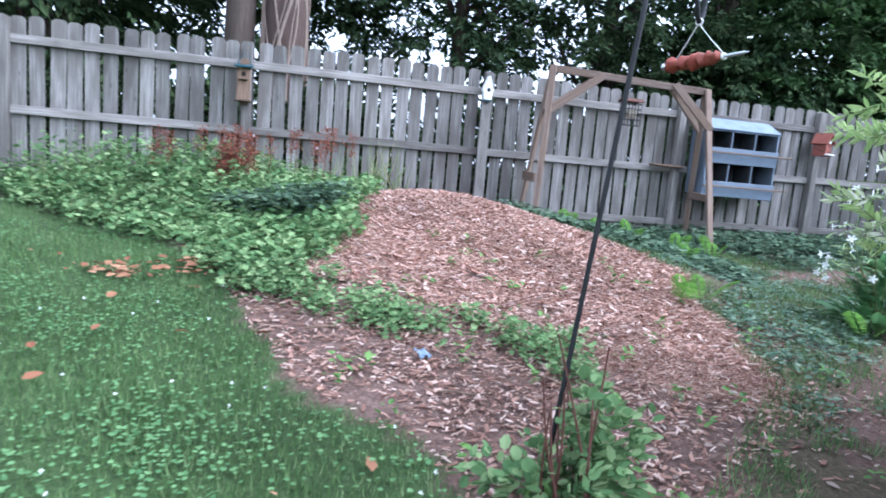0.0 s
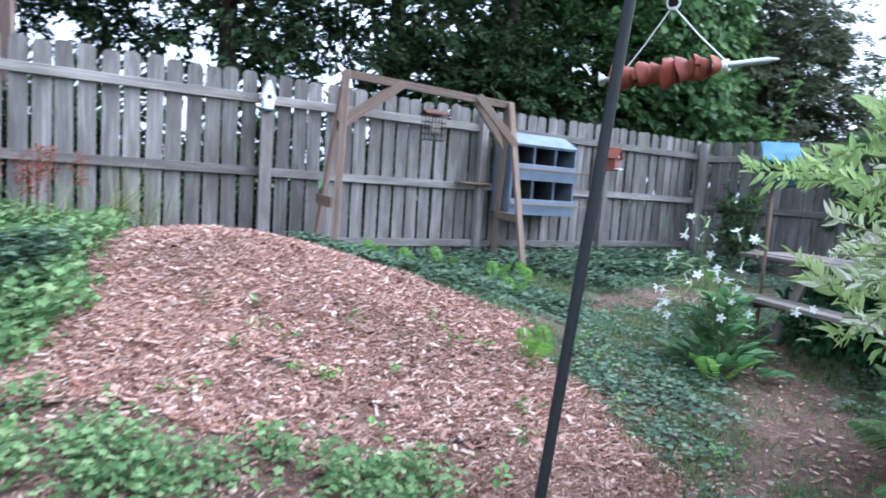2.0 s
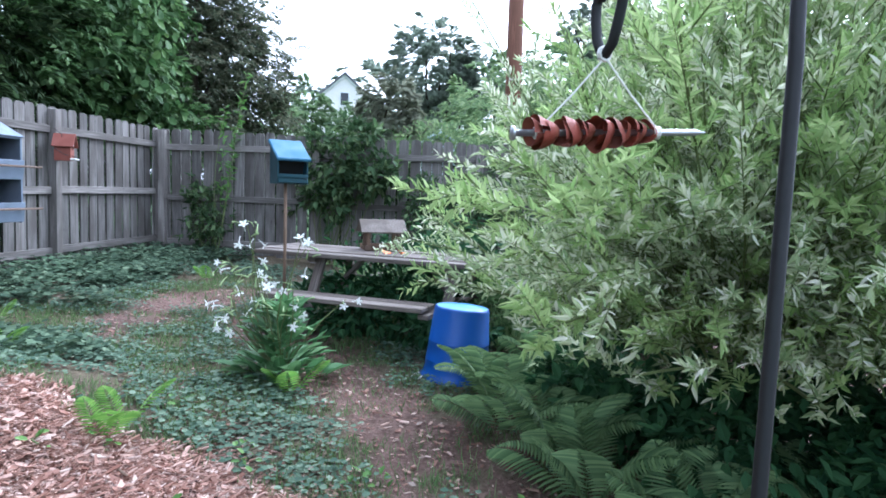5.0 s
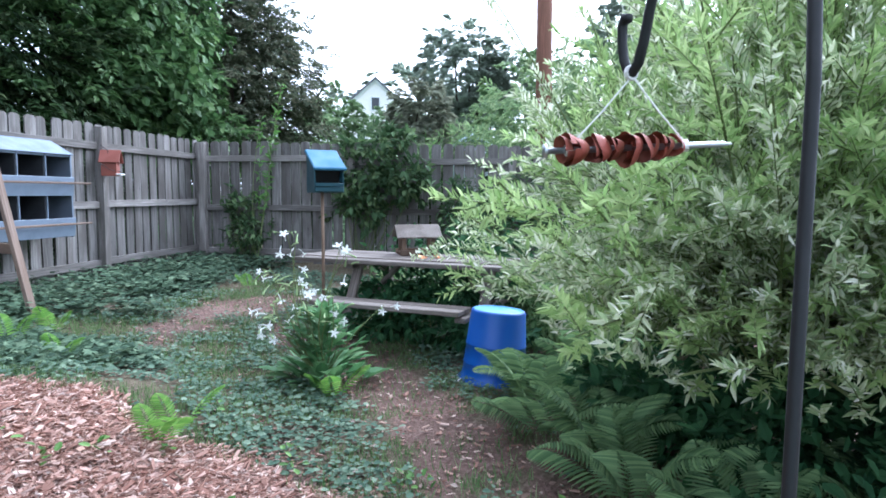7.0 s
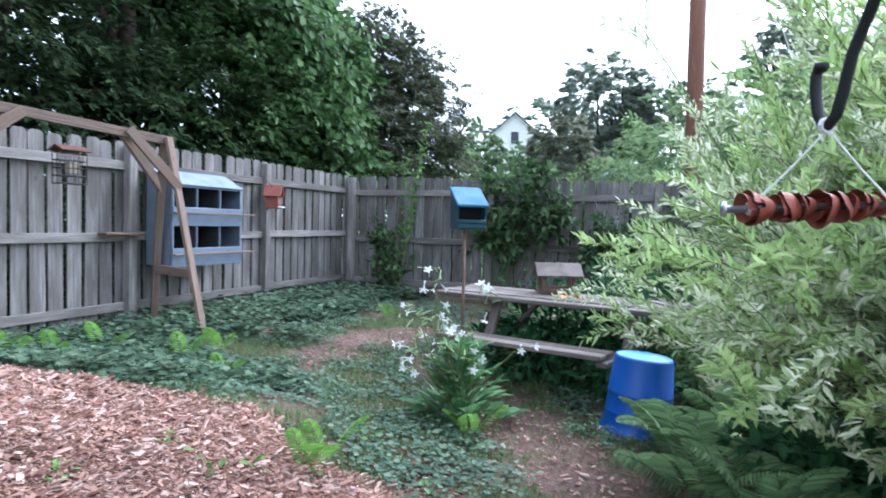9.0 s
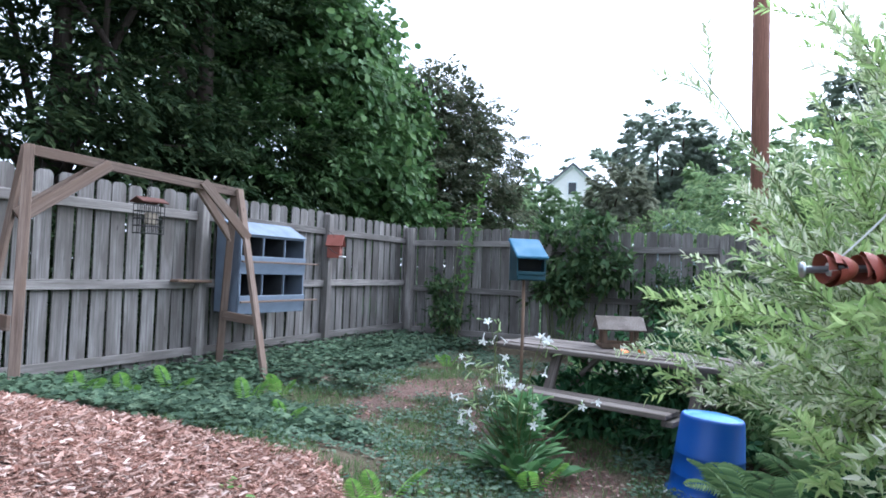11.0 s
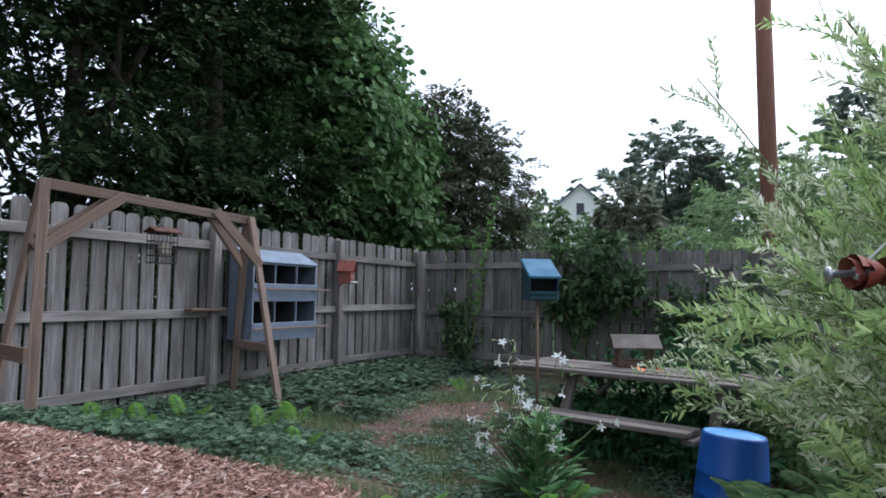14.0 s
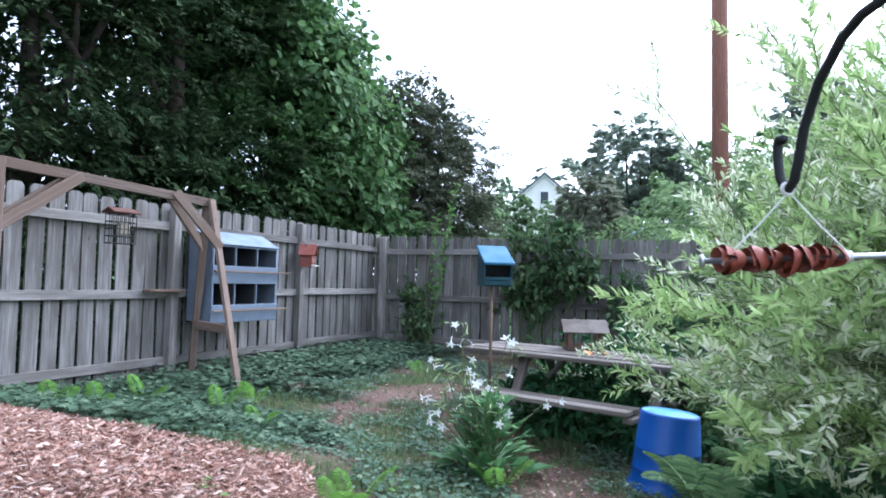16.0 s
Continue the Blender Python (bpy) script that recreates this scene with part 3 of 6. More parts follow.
def build_birdhouses():
    # plain box
    x, y, z = -2.31, 7.03, 1.50
    root = thing("birdhouse", "plain wooden birdhouse with a green roof on the fence post", "birdhouse", (x, y, z), "birdhouses on the fence")
    m = pose(x, y, z, 0, 0, 15.9)
    part("body", boxed((0.14, 0.14, 0.34), None, 0.004), BROWN_WOOD, root, "", m @ pose(0, 0, 0.17))
    part("backboard", boxed((0.09, 0.02, 0.5), None, 0.004), BROWN_WOOD, root, "", m @ pose(0, 0.08, 0.2))
    part("roof", boxed((0.19, 0.21, 0.022), None, 0.005), TEAL, root, "dull green roof", m @ pose(0, -0.02, 0.365, 10))
    part("ledge", boxed((0.10, 0.05, 0.02), None, 0.004), BROWN_WOOD, root, "", m @ pose(0, -0.09, 0.22))
    part("base", boxed((0.17, 0.18, 0.02), None, 0.004), BROWN_WOOD, root, "", m @ pose(0, -0.01, -0.008))
    hole(root, (m @ Vector((0, -0.0705, 0.275)))[:], 0.022, 15.9, BROWN_WOOD)
    bm = bmesh.new()
    tube(bm, [(-0.07, 0.0, 0.36), (-0.05, 0.02, 0.46), (0.0, 0.03, 0.5), (0.05, 0.02, 0.46), (0.07, 0, 0.36)], 0.004, 6)
    part("wire_hanger", bm, TEAL, root, "", m)
    # white house on a paler post board
    x, y, z = 0.38, 7.84, 1.78
    root = thing("birdhouse", "small white pointed birdhouse with a dark round hole", "birdhouse", (x, y, z), "birdhouses on the fence")
    m = pose(x, y, z, 0, 0, 15.9)
    bm = bmesh.new()
    outline(bm, [(-0.042, 0.02), (0.042, 0.02), (0.055, 0.12), (0.0, 0.28), (-0.055, 0.12)], 0.09)
    part("body", bm, WHITE, root, "", m)
    for s in (-1, 1):
        part("roof_board", boxed((0.012, 0.11, 0.19), None, 0.003), WHITE, root, "", m @ pose(s * 0.034, 0, 0.205, 0, -s * 19, 0))
    part("base", boxed((0.09, 0.09, 0.025), None, 0.004), TEAL, root, "dark green base", m @ pose(0, 0, 0.008))
    hole(root, (m @ Vector((0, -0.0455, 0.135)))[:], 0.019, 15.9, TEAL)
    bm = bmesh.new()
    tube(bm, [(0, -0.05, 0.075), (0, -0.10, 0.075)], 0.005, 6)
    part("perch", bm, BROWN_WOOD, root, "", m)
    root = thing("fence_board", "pale weathered board nailed upright to the fence post", "board", (x, y + 0.03, 0.5))
    part("board", boxed((0.12, 0.025, 1.25), None, 0.004), FENCE_WOOD, root, "", pose(x, y + 0.025, 1.155, 0, 0, 15.9))
    # rust-red house
    x, y, z = 5.10, 9.13, 1.54
    root = thing("birdhouse", "rust-red wooden birdhouse wired to the fence post", "birdhouse", (x, y, z), "birdhouses on the fence")
    m = pose(x, y, z, 0, 0, 40)
    bm = bmesh.new()
    outline(bm, [(-0.085, 0), (0.085, 0), (0.085, 0.17), (0, 0.29), (-0.085, 0.17)], 0.17)
    part("body", bm, RUST, root, "", m)
    for s in (-1, 1):
        part("roof_board", boxed((0.016, 0.23, 0.19), None, 0.003), RUST, root, "", m @ pose(s * 0.062, -0.01, 0.235, 0, -s * 36, 0))
    hole(root, (m @ Vector((0, -0.0855, 0.15)))[:], 0.024, 40, RUST)
    part("ledge", boxed((0.20, 0.06, 0.018), None, 0.004), STRING, root, "whitish droppings-stained ledge", m @ pose(0, -0.11, 0.02))
    part("sign_plate", boxed((0.11, 0.006, 0.03), None, 0.001), WHITE, root, "", m @ pose(0, -0.09, 0.19))
    bm = bmesh.new()
    tube(bm, [(0.1, -0.09, 0.06), (0.0, -0.12, 0.05), (-0.14, -0.03, 0.07), (-0.2, 0.06, 0.14)], 0.004, 6)
    tube(bm, [(0.08, 0.05, 0.2), (-0.08, 0.0, 0.3), (-0.18, 0.06, 0.36)], 0.004, 6)
    part("wire", bm, WIRE, root, "", m)
    # shelf on the middle rail
    root = thing("ledge_shelf", "small weathered wooden shelf fixed to the fence rail", "shelf", (2.8, 8.57, 1.2))
    part("shelf_board", boxed((0.44, 0.13, 0.03), None, 0.008), BROWN_WOOD, root, "", pose(2.84, 8.57, 1.215, 0, 1, 15.9))


build_birdhouses()


# ---- teal feeder on its pole ----
def build_teal_feeder():
    x, y = 4.42, 5.50
    root = thing("pole_feeder", "teal plastic hopper bird feeder on a dark metal pole", "bird feeder", (x, y, gz(x, y)))
    bm = bmesh.new()
    tube(bm, [(x, y, gz(x, y) - 0.2), (x + 0.005, y, 1.0), (x, y, 1.36)], 0.014, 10)
    part("pole", bm, BROWN_WOOD, root, "dark rusty pole", smooth=True)
    m = pose(x + 0.02, y - 0.02, 1.35, 0, 0, -36)
    w, d = 0.255, 0.22
    for s in (-1, 1):
        bm = bmesh.new()
        outline(bm, [(d / 2, 0), (-d / 2, 0), (-d / 2, 0.20), (d / 2, 0.35)], 0.012)
        part("side_panel", bm, TEAL, root, "", m @ pose(s * w / 2, 0, 0, 0, 0, 90))
    part("back_panel", boxed((w, 0.012, 0.34)), TEAL, root, "", m @ pose(0, d / 2 - 0.006, 0.17))
    part("tray", boxed((w + 0.01, d, 0.05), None, 0.008), TEAL, root, "", m @ pose(0, -0.01, 0.03))
    part("seed_tray_lip", boxed((w, 0.012, 0.03), None, 0.003), TEAL, root, "", m @ pose(0, -d / 2 - 0.012, 0.068))
    # black sheet in place of the shade within the feeder's open front
    part("hopper_front", boxed((w - 0.02, 0.012, 0.16)), SHADE_BLACK, root, "black sheet for the shade in the open hopper front", m @ pose(0, -0.03, 0.13, 20))
    part("lid", boxed((w + 0.04, math.hypot(d, 0.15) + 0.06, 0.03), None, 0.012), TEAL_TOP, root, "light teal sloping lid", m @ pose(0, -0.01, 0.285, 32))


build_teal_feeder()


# ---- picnic table and what stands on it ----
def build_table():
    cx, cy, turn, L = 5.02, 4.85, 2.0, 2.22
    m = pose(cx, cy, 0, 0, 0, turn)
    root = thing("picnic_table", "grey weathered wooden picnic table with attached benches", "picnic table", (cx, cy, gz(cx, cy)))
    rnd = random.Random(3)
    for k in range(5):
        x = -0.37 + 0.15 * k
        e = rnd.uniform(-0.02, 0.02)
        part("top_board", boxed((0.142, 0.038, L + e), None, 0.006), TABLE_WOOD, root, "", m @ pose(x, e, 0.745 + rnd.uniform(-0.003, 0.003) - 0.01 * (k == 0), 90, rnd.uniform(-0.8, 0.8), 0))
    for side in (-1, 1):
        for k in range(2):
            x = side * (0.66 + 0.145 * k)
            part("bench_board", boxed((0.138, 0.038, 1.50), None, 0.006), TABLE_WOOD, root, "", m @ pose(x, 0.0, 0.425, 90, 0, 0))
    for y in (-0.78, 0.5):
        for s in (-1, 1):
            a, b = m @ Vector((s * 0.22, y, 0.72)), m @ Vector((s * 0.62, y, gz(cx, cy) - 0.1))
            stick("leg", a, b, 0.09, 0.04, TABLE_WOOD, root)
        stick("bench_beam", m @ Vector((-0.82, y + 0.04, 0.37)), m @ Vector((0.82, y + 0.04, 0.37)), 0.09, 0.04, TABLE_WOOD, root)
        stick("top_beam", m @ Vector((-0.36, y + 0.04, 0.685)), m @ Vector((0.36, y + 0.04, 0.685)), 0.08, 0.04, TABLE_WOOD, root)
        stick("brace", m @ Vector((0, y * 0.95, 0.40)), m @ Vector((0, y * 0.35, 0.71)), 0.08, 0.04, TABLE_WOOD, root)
    # small roofed feeder
    p = Vector((5.16, 4.95, 0.765))
    f = pose(*p, 0, 0, -50)
    root = thing("table_feeder", "rustic brown wooden roofed bird feeder on the table", "bird feeder", p)
    part("floor_board", boxed((0.34, 0.24, 0.03), None, 0.005), BROWN_WOOD, root, "", f @ pose(0, 0, 0.016))
    for x in (-0.14, 0.14):
        for y in (-0.09, 0.09):
            part("post", boxed((0.035, 0.03, 0.15), None, 0.004), BROWN_WOOD, root, "", f @ pose(x, y, 0.10))
        bm = bmesh.new()
        outline(bm, [(-0.13, 0), (0.13, 0), (0, 0.10)], 0.016)
        part("gable_board", bm, BROWN_WOOD, root, "", f @ pose(x, 0, 0.165, 0, 0, 90))
    for s in (-1, 1):
        part("tray_edge", boxed((0.36, 0.015, 0.045), None, 0.003), BROWN_WOOD, root, "", f @ pose(0, s * 0.125, 0.03))
        part("roof_board", boxed((0.43, 0.19, 0.018), None, 0.004), TABLE_WOOD, root, "mossy grey-brown roof board", f @ pose(0, s * 0.078, 0.226, -s * 37, 0, 0))
    for k, (x, y, a) in enumerate(((4.82, 4.72, 20), (4.92, 4.60, 80))):
        root = thing("orange_peel", "curled piece of orange peel lying on the table", "orange peel", (x, y, 0.766), "orange peels on the table")
        bm = bmesh.new()
        lathe(bm, [(0.012, 0.0), (0.035, 0.008), (0.048, 0.03), (0.044, 0.03), (0.032, 0.012), (0.01, 0.004)], 14)
        bmesh.ops.delete(bm, geom=[v for v in bm.verts if v.co.x < -0.01], context="VERTS")
        part("peel", bm, ORANGE, root, "", pose(x, y, 0.767, 15, 10, a), True)


build_table()


# ---- upturned tub ----
def build_tub():
    x, y = 4.22, 3.80
    g = gz(x, y) - 0.02
    root = thing("plastic_tub", "upturned blue plastic tub with white rope handle", "tub", (x, y, g))
    h, r0, r1 = 0.55, 0.245, 0.205
    m = pose(x, y, g) @ Matrix.Rotation(math.radians(4), 4, Vector((0.72, 0.69, 0)))
    bm = bmesh.new()
    prof = [(r0 + 0.02, 0.0), (r0 + 0.022, 0.035), (r0 + 0.004, 0.04), (r0 - 0.004, 0.075)]
    for z in (0.15, 0.29):
        r = r0 + (r1 - r0) * z / h
        prof += [(r, z - 0.006), (r + 0.004, z), (r, z + 0.006)]
    prof += [(r1, h - 0.02), (r1 - 0.006, h - 0.004), (r1 - 0.016, h)]
    lathe(bm, prof, 40)
    part("wall", bm, BLUE, root, "", m, True)
    bm = bmesh.new()
    lathe(bm, [(r1 - 0.016, 0), (r1 - 0.03, -0.012), (0.15, -0.012), (0.145, -0.006), (0.05, -0.006), (0.0005, -0.006)], 40)
    part("base", bm, BLUE_TOP, root, "faded pale blue bottom with grit", m @ pose(0, 0, h), True)
    for s in (0, 180):
        bm = bmesh.new()
        tube(bm, [(r0 + 0.02, -0.05, 0.03), (r0 + 0.06, -0.06, 0.012), (r0 + 0.09, 0, 0.008), (r0 + 0.06, 0.06, 0.012), (r0 + 0.02, 0.05, 0.03)], 0.008, 8)
        part("rope_handle", bm, STRING, root, "white rope handle", m @ pose(0, 0, 0, 0, 0, s + 128), True)


build_tub()


# ---- shepherd's hook with a skewer of dried peel ----
def build_hook():
    bx, by = 0.617, 2.086
    root = thing("shepherd_hook", "black iron shepherd's hook pole in the ground", "garden hook", (bx, by, gz(bx, by)))
    lean = Vector((0.0906, -0.011, 1)).normalized()
    base = Vector((bx, by, 0))
    hang = Vector((1.012, 2.332, 1.566))
    top = base + lean * 1.78
    across = Vector((hang.x - top.x, hang.y - top.y, 0))
    reach = across.length
    across.normalize()
    up = Vector((0, 0, 1))
    pts = [base + lean * s for s in (gz(bx, by) - 0.25, 0.3, 0.8, 1.2, 1.5)]
    foot = base + lean * 1.6
    hook = hang.copy()
    for u, z in ((0.975, 1.70), (0.87, 1.79), (0.70, 1.835), (0.51, 1.825), (0.39, 1.803), (0.23, 1.745), (0.12, 1.67), (0.08, 1.615), (0.045, 1.58)):
        pts.append(Vector((hang.x + (foot.x - hang.x) * u, hang.y + (foot.y - hang.y) * u, z)))
    for out, rise in ((0.0, 0.0), (0.013, 0.006), (0.024, 0.026), (0.030, 0.058), (0.031, 0.086), (0.024, 0.102), (0.013, 0.097)):
        pts.append(hook + across * out + up * rise)
    bm = bmesh.new()
    tube(bm, pts[:8], 0.009, 10)
    part("pole", bm, BLACK_IRON, root, smooth=True)
    bm = bmesh.new()
    tube(bm, pts[7:], 0.009, 10)
    part("crook", bm, BLACK_IRON, root, "curved black hook arm", smooth=True)
    # skewer
    head, tip = Vector((0.948, 2.474, 1.426)), Vector((1.130, 2.166, 1.444))
    way = (tip - head).normalized()
    length = (tip - head).length
    root = thing("peel_skewer", "big steel nail threaded with curled dried red peel", "garland", head.lerp(tip, 0.5))
    bm = bmesh.new()
    tube(bm, [head, head + way * 0.005, head + way * 0.007, head + way * (length - 0.02), tip], [0.013, 0.013, 0.006, 0.006, 0.001], 12)
    part("nail", bm, STEEL, root, "galvanised steel nail", smooth=True)
    ends = (head + way * 0.048, head + way * (length * 0.74))
    bm = bmesh.new()
    for e in ends:
        tube(bm, [hook + Vector((0, 0, -0.006)), hook.lerp(e, 0.5) + Vector((0, 0, -0.003)), e + Vector((0, 0, 0.007))], 0.0017, 6)
        ring = way.orthogonal().normalized()
        other = way.cross(ring)
        for j in range(4):
            tube(bm, [e + way * (0.003 * j - 0.006) + (ring * math.cos(a) + other * math.sin(a)) * (0.009 + 0.001 * (j % 2)) for a in np.linspace(0, 6.28, 11)], 0.0024, 5, False)
    for j in range(4):
        tube(bm, [hook + across * 0.002 * j + Vector((0, 0, 0.0)) + (across.cross(up) * math.cos(a) + up * math.sin(a)) * 0.012 for a in np.linspace(0, 6.28, 11)], 0.0022, 5, False)
    part("string", bm, STRING, root, "knotted white cotton string")
    rnd = random.Random(11)
    n = 14
    for k in range(n):
        s = 0.055 + (length * 0.74 - 0.065) * k / (n - 1)
        p = head + way * s
        R = rnd.uniform(0.021, 0.031)
        depth = rnd.uniform(0.65, 1.1)
        for inner, material in ((0, PEEL if k % 3 else PEEL_DARK), (1, PEEL_IN)):
            bm = bmesh.new()
            seg, rings = 18, 5
            grid = []
            local = random.Random(k)
            cut = local.uniform(5.9, 6.3)
            twist = local.uniform(-0.012, 0.012)
            for i in range(rings):
                f = i / (rings - 1)
                row = []
                for j in range(seg):
                    a = cut * j / (seg - 1)
                    rr = (0.22 + 0.78 * f ** 0.6) * R * (1 + 0.10 * math.sin(3 * a + k))
                    z = depth * R * f * f + twist * j / seg + 0.0035 * math.sin(2 * a + k) * f - (0.0014 * inner)
                    row.append(bm.verts.new((rr * math.cos(a) * (1 - 0.03 * inner), rr * math.sin(a) * (1 - 0.03 * inner), -z)))
                grid.append(row)
            for i in range(rings - 1):
                for j in range(seg - 1):
                    bm.faces.new((grid[i][j], grid[i][j + 1], grid[i + 1][j + 1], grid[i + 1][j]))
            face = (way * -1.0 + Vector((-0.86, -0.5, local.uniform(-0.35, 0.15))) * local.uniform(0.05, 0.62)).normalized()
            q = (-face).to_track_quat("Z", "Y").to_matrix().to_4x4()
            part("dried_peel" if not inner else "pith", bm, material, root, "", Matrix.Translation(p) @ q @ pose(0, 0, 0, 0, 0, local.uniform(0, 360)), True)


build_hook()


# ---- utility pole, wire and far buildings ----
def build_far():
    root = thing("utility_pole", "tall reddish-brown wooden utility pole behind the fence", "utility pole", (11.85, 5.72, 0))
    bm = bmesh.new()
    tube(bm, [(11.86, 5.68, -0.3), (11.85, 5.72, 4), (11.84, 5.75, 9.5)], [0.165, 0.15, 0.135], 18)
    part("shaft", bm, POLE_WOOD, root, "", Matrix(), True)
    part("crossarm", boxed((0.1, 2.2, 0.12), None, 0.01), POLE_WOOD, root, "", pose(11.75, 5.75, 9.1, 0, 0, 20))
    part("tag", boxed((0.006, 0.05, 0.09), None, 0.002), STEEL, root, "", pose(11.69, 5.68, 2.1))
    root = thing("power_line", "thin grey overhead wire from the utility pole", "wire", (11.84, 5.75, 9.0))
    bm = bmesh.new()
    tube(bm, [(11.84, 5.62, 9.3 - 0.0) , (14.8, 5.2, 6.8), (18.2, 4.7, 4.3)], 0.014, 6)
    part("wire", bm, STRING, root)
    hx, hy = 51.0, 33.4
    root = thing("house", "white gabled house glimpsed far off between the trees", "house", (hx, hy, 0))
    m = pose(hx, hy, 0, 0, 0, -57)
    bm = bmesh.new()
    outline(bm, [(-2.8, -0.5), (2.8, -0.5), (2.8, 9.3), (0, 11.8), (-2.8, 9.3)], 9.0)
    part("wall", bm, SIDING, root, "", m @ pose(0, 4.5, 0))
    for s in (-1, 1):
        part("roof", boxed((4.1, 9.6, 0.16), None, 0.02), ROOFING, root, "", m @ pose(s * 1.5, 4.4, 10.6, 0, s * 41.6, 0))
        part("gable_trim", boxed((4.0, 0.12, 0.3), None, 0.02), WHITE, root, "", m @ pose(s * 1.48, -0.10, 10.45, 0, s * 41.6, 0))
    for x, z in ((0, 9.6), (-1.3, 6.4), (1.3, 6.4), (-1.3, 3.2), (1.3, 3.2)):
        w = part("window", boxed((0.9, 0.08, 1.3), None, 0.02), WHITE, root, "", m @ pose(x, -0.05, z))
        part("pane", boxed((0.7, 0.03, 1.1), None, 0.01), GLASS_DARK, w, "", m @ pose(x, -0.10, z))
    root = thing("shed", "pale blue metal shed glimpsed beyond the fence", "shed", (11.9, 7.2, 0))
    m = pose(11.9, 7.25, 0, 0, 0, -65)
    part("wall", boxed((0.7, 0.9, 2.4), None, 0.02), PALE_BLUE, root, "", m @ pose(0, 0, 1.1))
    for s in (-1, 1):
        part("roof", boxed((0.5, 1.1, 0.04), None, 0.01), PALE_BLUE, root, "", m @ pose(s * 0.2, 0, 2.40, 0, s * 28, 0))


build_far()


# ---- litter ----
def build_litter():
    rnd = random.Random(9)
    for x, y, s in ((0.10, 3.12, 0.04), (-0.98, 4.15, 0.035)):
        z = gz(x, y) + 0.035
        root = thing("plastic_scrap", "crumpled scrap of pale blue plastic on the soil", "litter", (x, y, z), "plastic scraps")
        bm = bmesh.new()
        bmesh.ops.create_grid(bm, x_segments=6, y_segments=5, size=s)
        for v in bm.verts:
            v.co.z = rnd.uniform(-0.012, 0.018)
            v.co.x *= rnd.uniform(0.7, 1.1)
        bmesh.ops.solidify(bm, geom=bm.faces[:], thickness=0.002)
        part("scrap", bm, SCRAP, root, "", pose(x, y, z, 8, 5, 30), True)
    for x, y, L, a in ((-0.42, 3.35, 0.32, 40), (0.75, 3.0, 0.22, -30), (1.75, 4.35, 0.20, 65), (0.3, 2.75, 0.2, 10), (2.05, 3.4, 0.16, 80), (3.6, 3.9, 0.25, 20)):
        z = gz(x, y) + 0.025
        root = thing("twig", "short dry brown twig lying on the ground", "twig", (x, y, z), "twigs on the ground")
        bm = bmesh.new()
        tube(bm, [(-L / 2, 0, 0), (-L / 6, 0.012, 0.006), (L / 5, -0.008, 0.003), (L / 2, 0.01, 0)], [0.006, 0.005, 0.005, 0.003], 6)
        part("stick", bm, BROWN_WOOD, root, "", pose(x, y, z, 0, 3, a), True)


build_litter()

# ---- foliage ----
DIAMOND = (np.array([(0, 0, 0), (0.45, 0.5, 0.10), (1, 0, -0.06), (0.45, -0.5, 0.10)]), np.array([(0, 1, 2), (0, 2, 3)]))
LANCE = (np.array([(0, 0, 0), (0.3, 0.5, 0.06), (0.68, 0.36, 0.03), (1, 0, -0.08), (0.68, -0.36, 0.03), (0.3, -0.5, 0.06), (0.5, 0, -0.02)]), np.array([(0, 1, 6), (1, 2, 6), (2, 3, 6), (3, 4, 6), (4, 5, 6), (5, 0, 6)]))
ROUND = (np.array([(0, 0, 0), (0.18, 0.38, 0.06), (0.58, 0.5, 0.08), (0.95, 0.2, 0.0), (0.95, -0.2, 0.0), (0.58, -0.5, 0.08), (0.18, -0.38, 0.06), (0.5, 0, -0.03)]), np.array([(0, 1, 7), (1, 2, 7), (2, 3, 7), (3, 4, 7), (4, 5, 7), (5, 6, 7), (6, 0, 7)]))
LOBED = (np.array([(0.05, 0, 0), (0.0, 0.42, 0.04), (0.38, 0.28, 0.05), (0.5, 0.55, 0.03), (0.66, 0.2, 0.03), (1, 0, -0.05), (0.66, -0.2, 0.03), (0.5, -0.55, 0.03), (0.38, -0.28, 0.05), (0.0, -0.42, 0.04)]), np.array([(0, 1, 2), (2, 3, 4), (0, 2, 4), (0, 4, 5), (0, 5, 6), (0, 6, 8), (8, 6, 7), (0, 8, 9)]))
BLADE = (np.array([(0, 0.5, 0), (0, -0.5, 0), (0.5, 0.36, 0.12), (0.5, -0.36, 0.12), (1, 0, 0.40)]), np.array([(0, 1, 3), (0, 3, 2), (2, 3, 4)]))
CHIPS = (np.array([(x, y, z) for x, y in ((0, -0.4), (1, -0.5), (0.92, 0.42), (0.06, 0.5)) for z in (0, 0.09)]), np.array([(1, 3, 5), (1, 5, 7), (0, 2, 3), (0, 3, 1), (2, 4, 5), (2, 5, 3), (4, 6, 7), (4, 7, 5), (6, 0, 1), (6, 1, 7)]))


def unit(v):
    return v / np.maximum(np.linalg.norm(v, axis=-1, keepdims=True), 1e-9)


def leaves(name, at, way, face, length, width, shape, material):
    """A mesh of leaves that start at the points, run along way and turn their upper side to face."""
    n = len(at)
    way = unit(way)
    across = unit(np.cross(face, way))
    up = np.cross(way, across)
    length, width = np.broadcast_to(length, n), np.broadcast_to(width, n)
    t, f = shape
    v = at[:, None] + way[:, None] * (t[None, :, 0:1] * length[:, None, None]) + across[:, None] * (t[None, :, 1:2] * width[:, None, None]) + up[:, None] * (t[None, :, 2:3] * length[:, None, None])
    faces = f[None] + (np.arange(n) * len(t))[:, None, None]
    return array_mesh(name, v.reshape(-1, 3), faces.reshape(-1, f.shape[1]), material)


def anywhere(n):
    return unit(RNG.normal(size=(n, 3)))


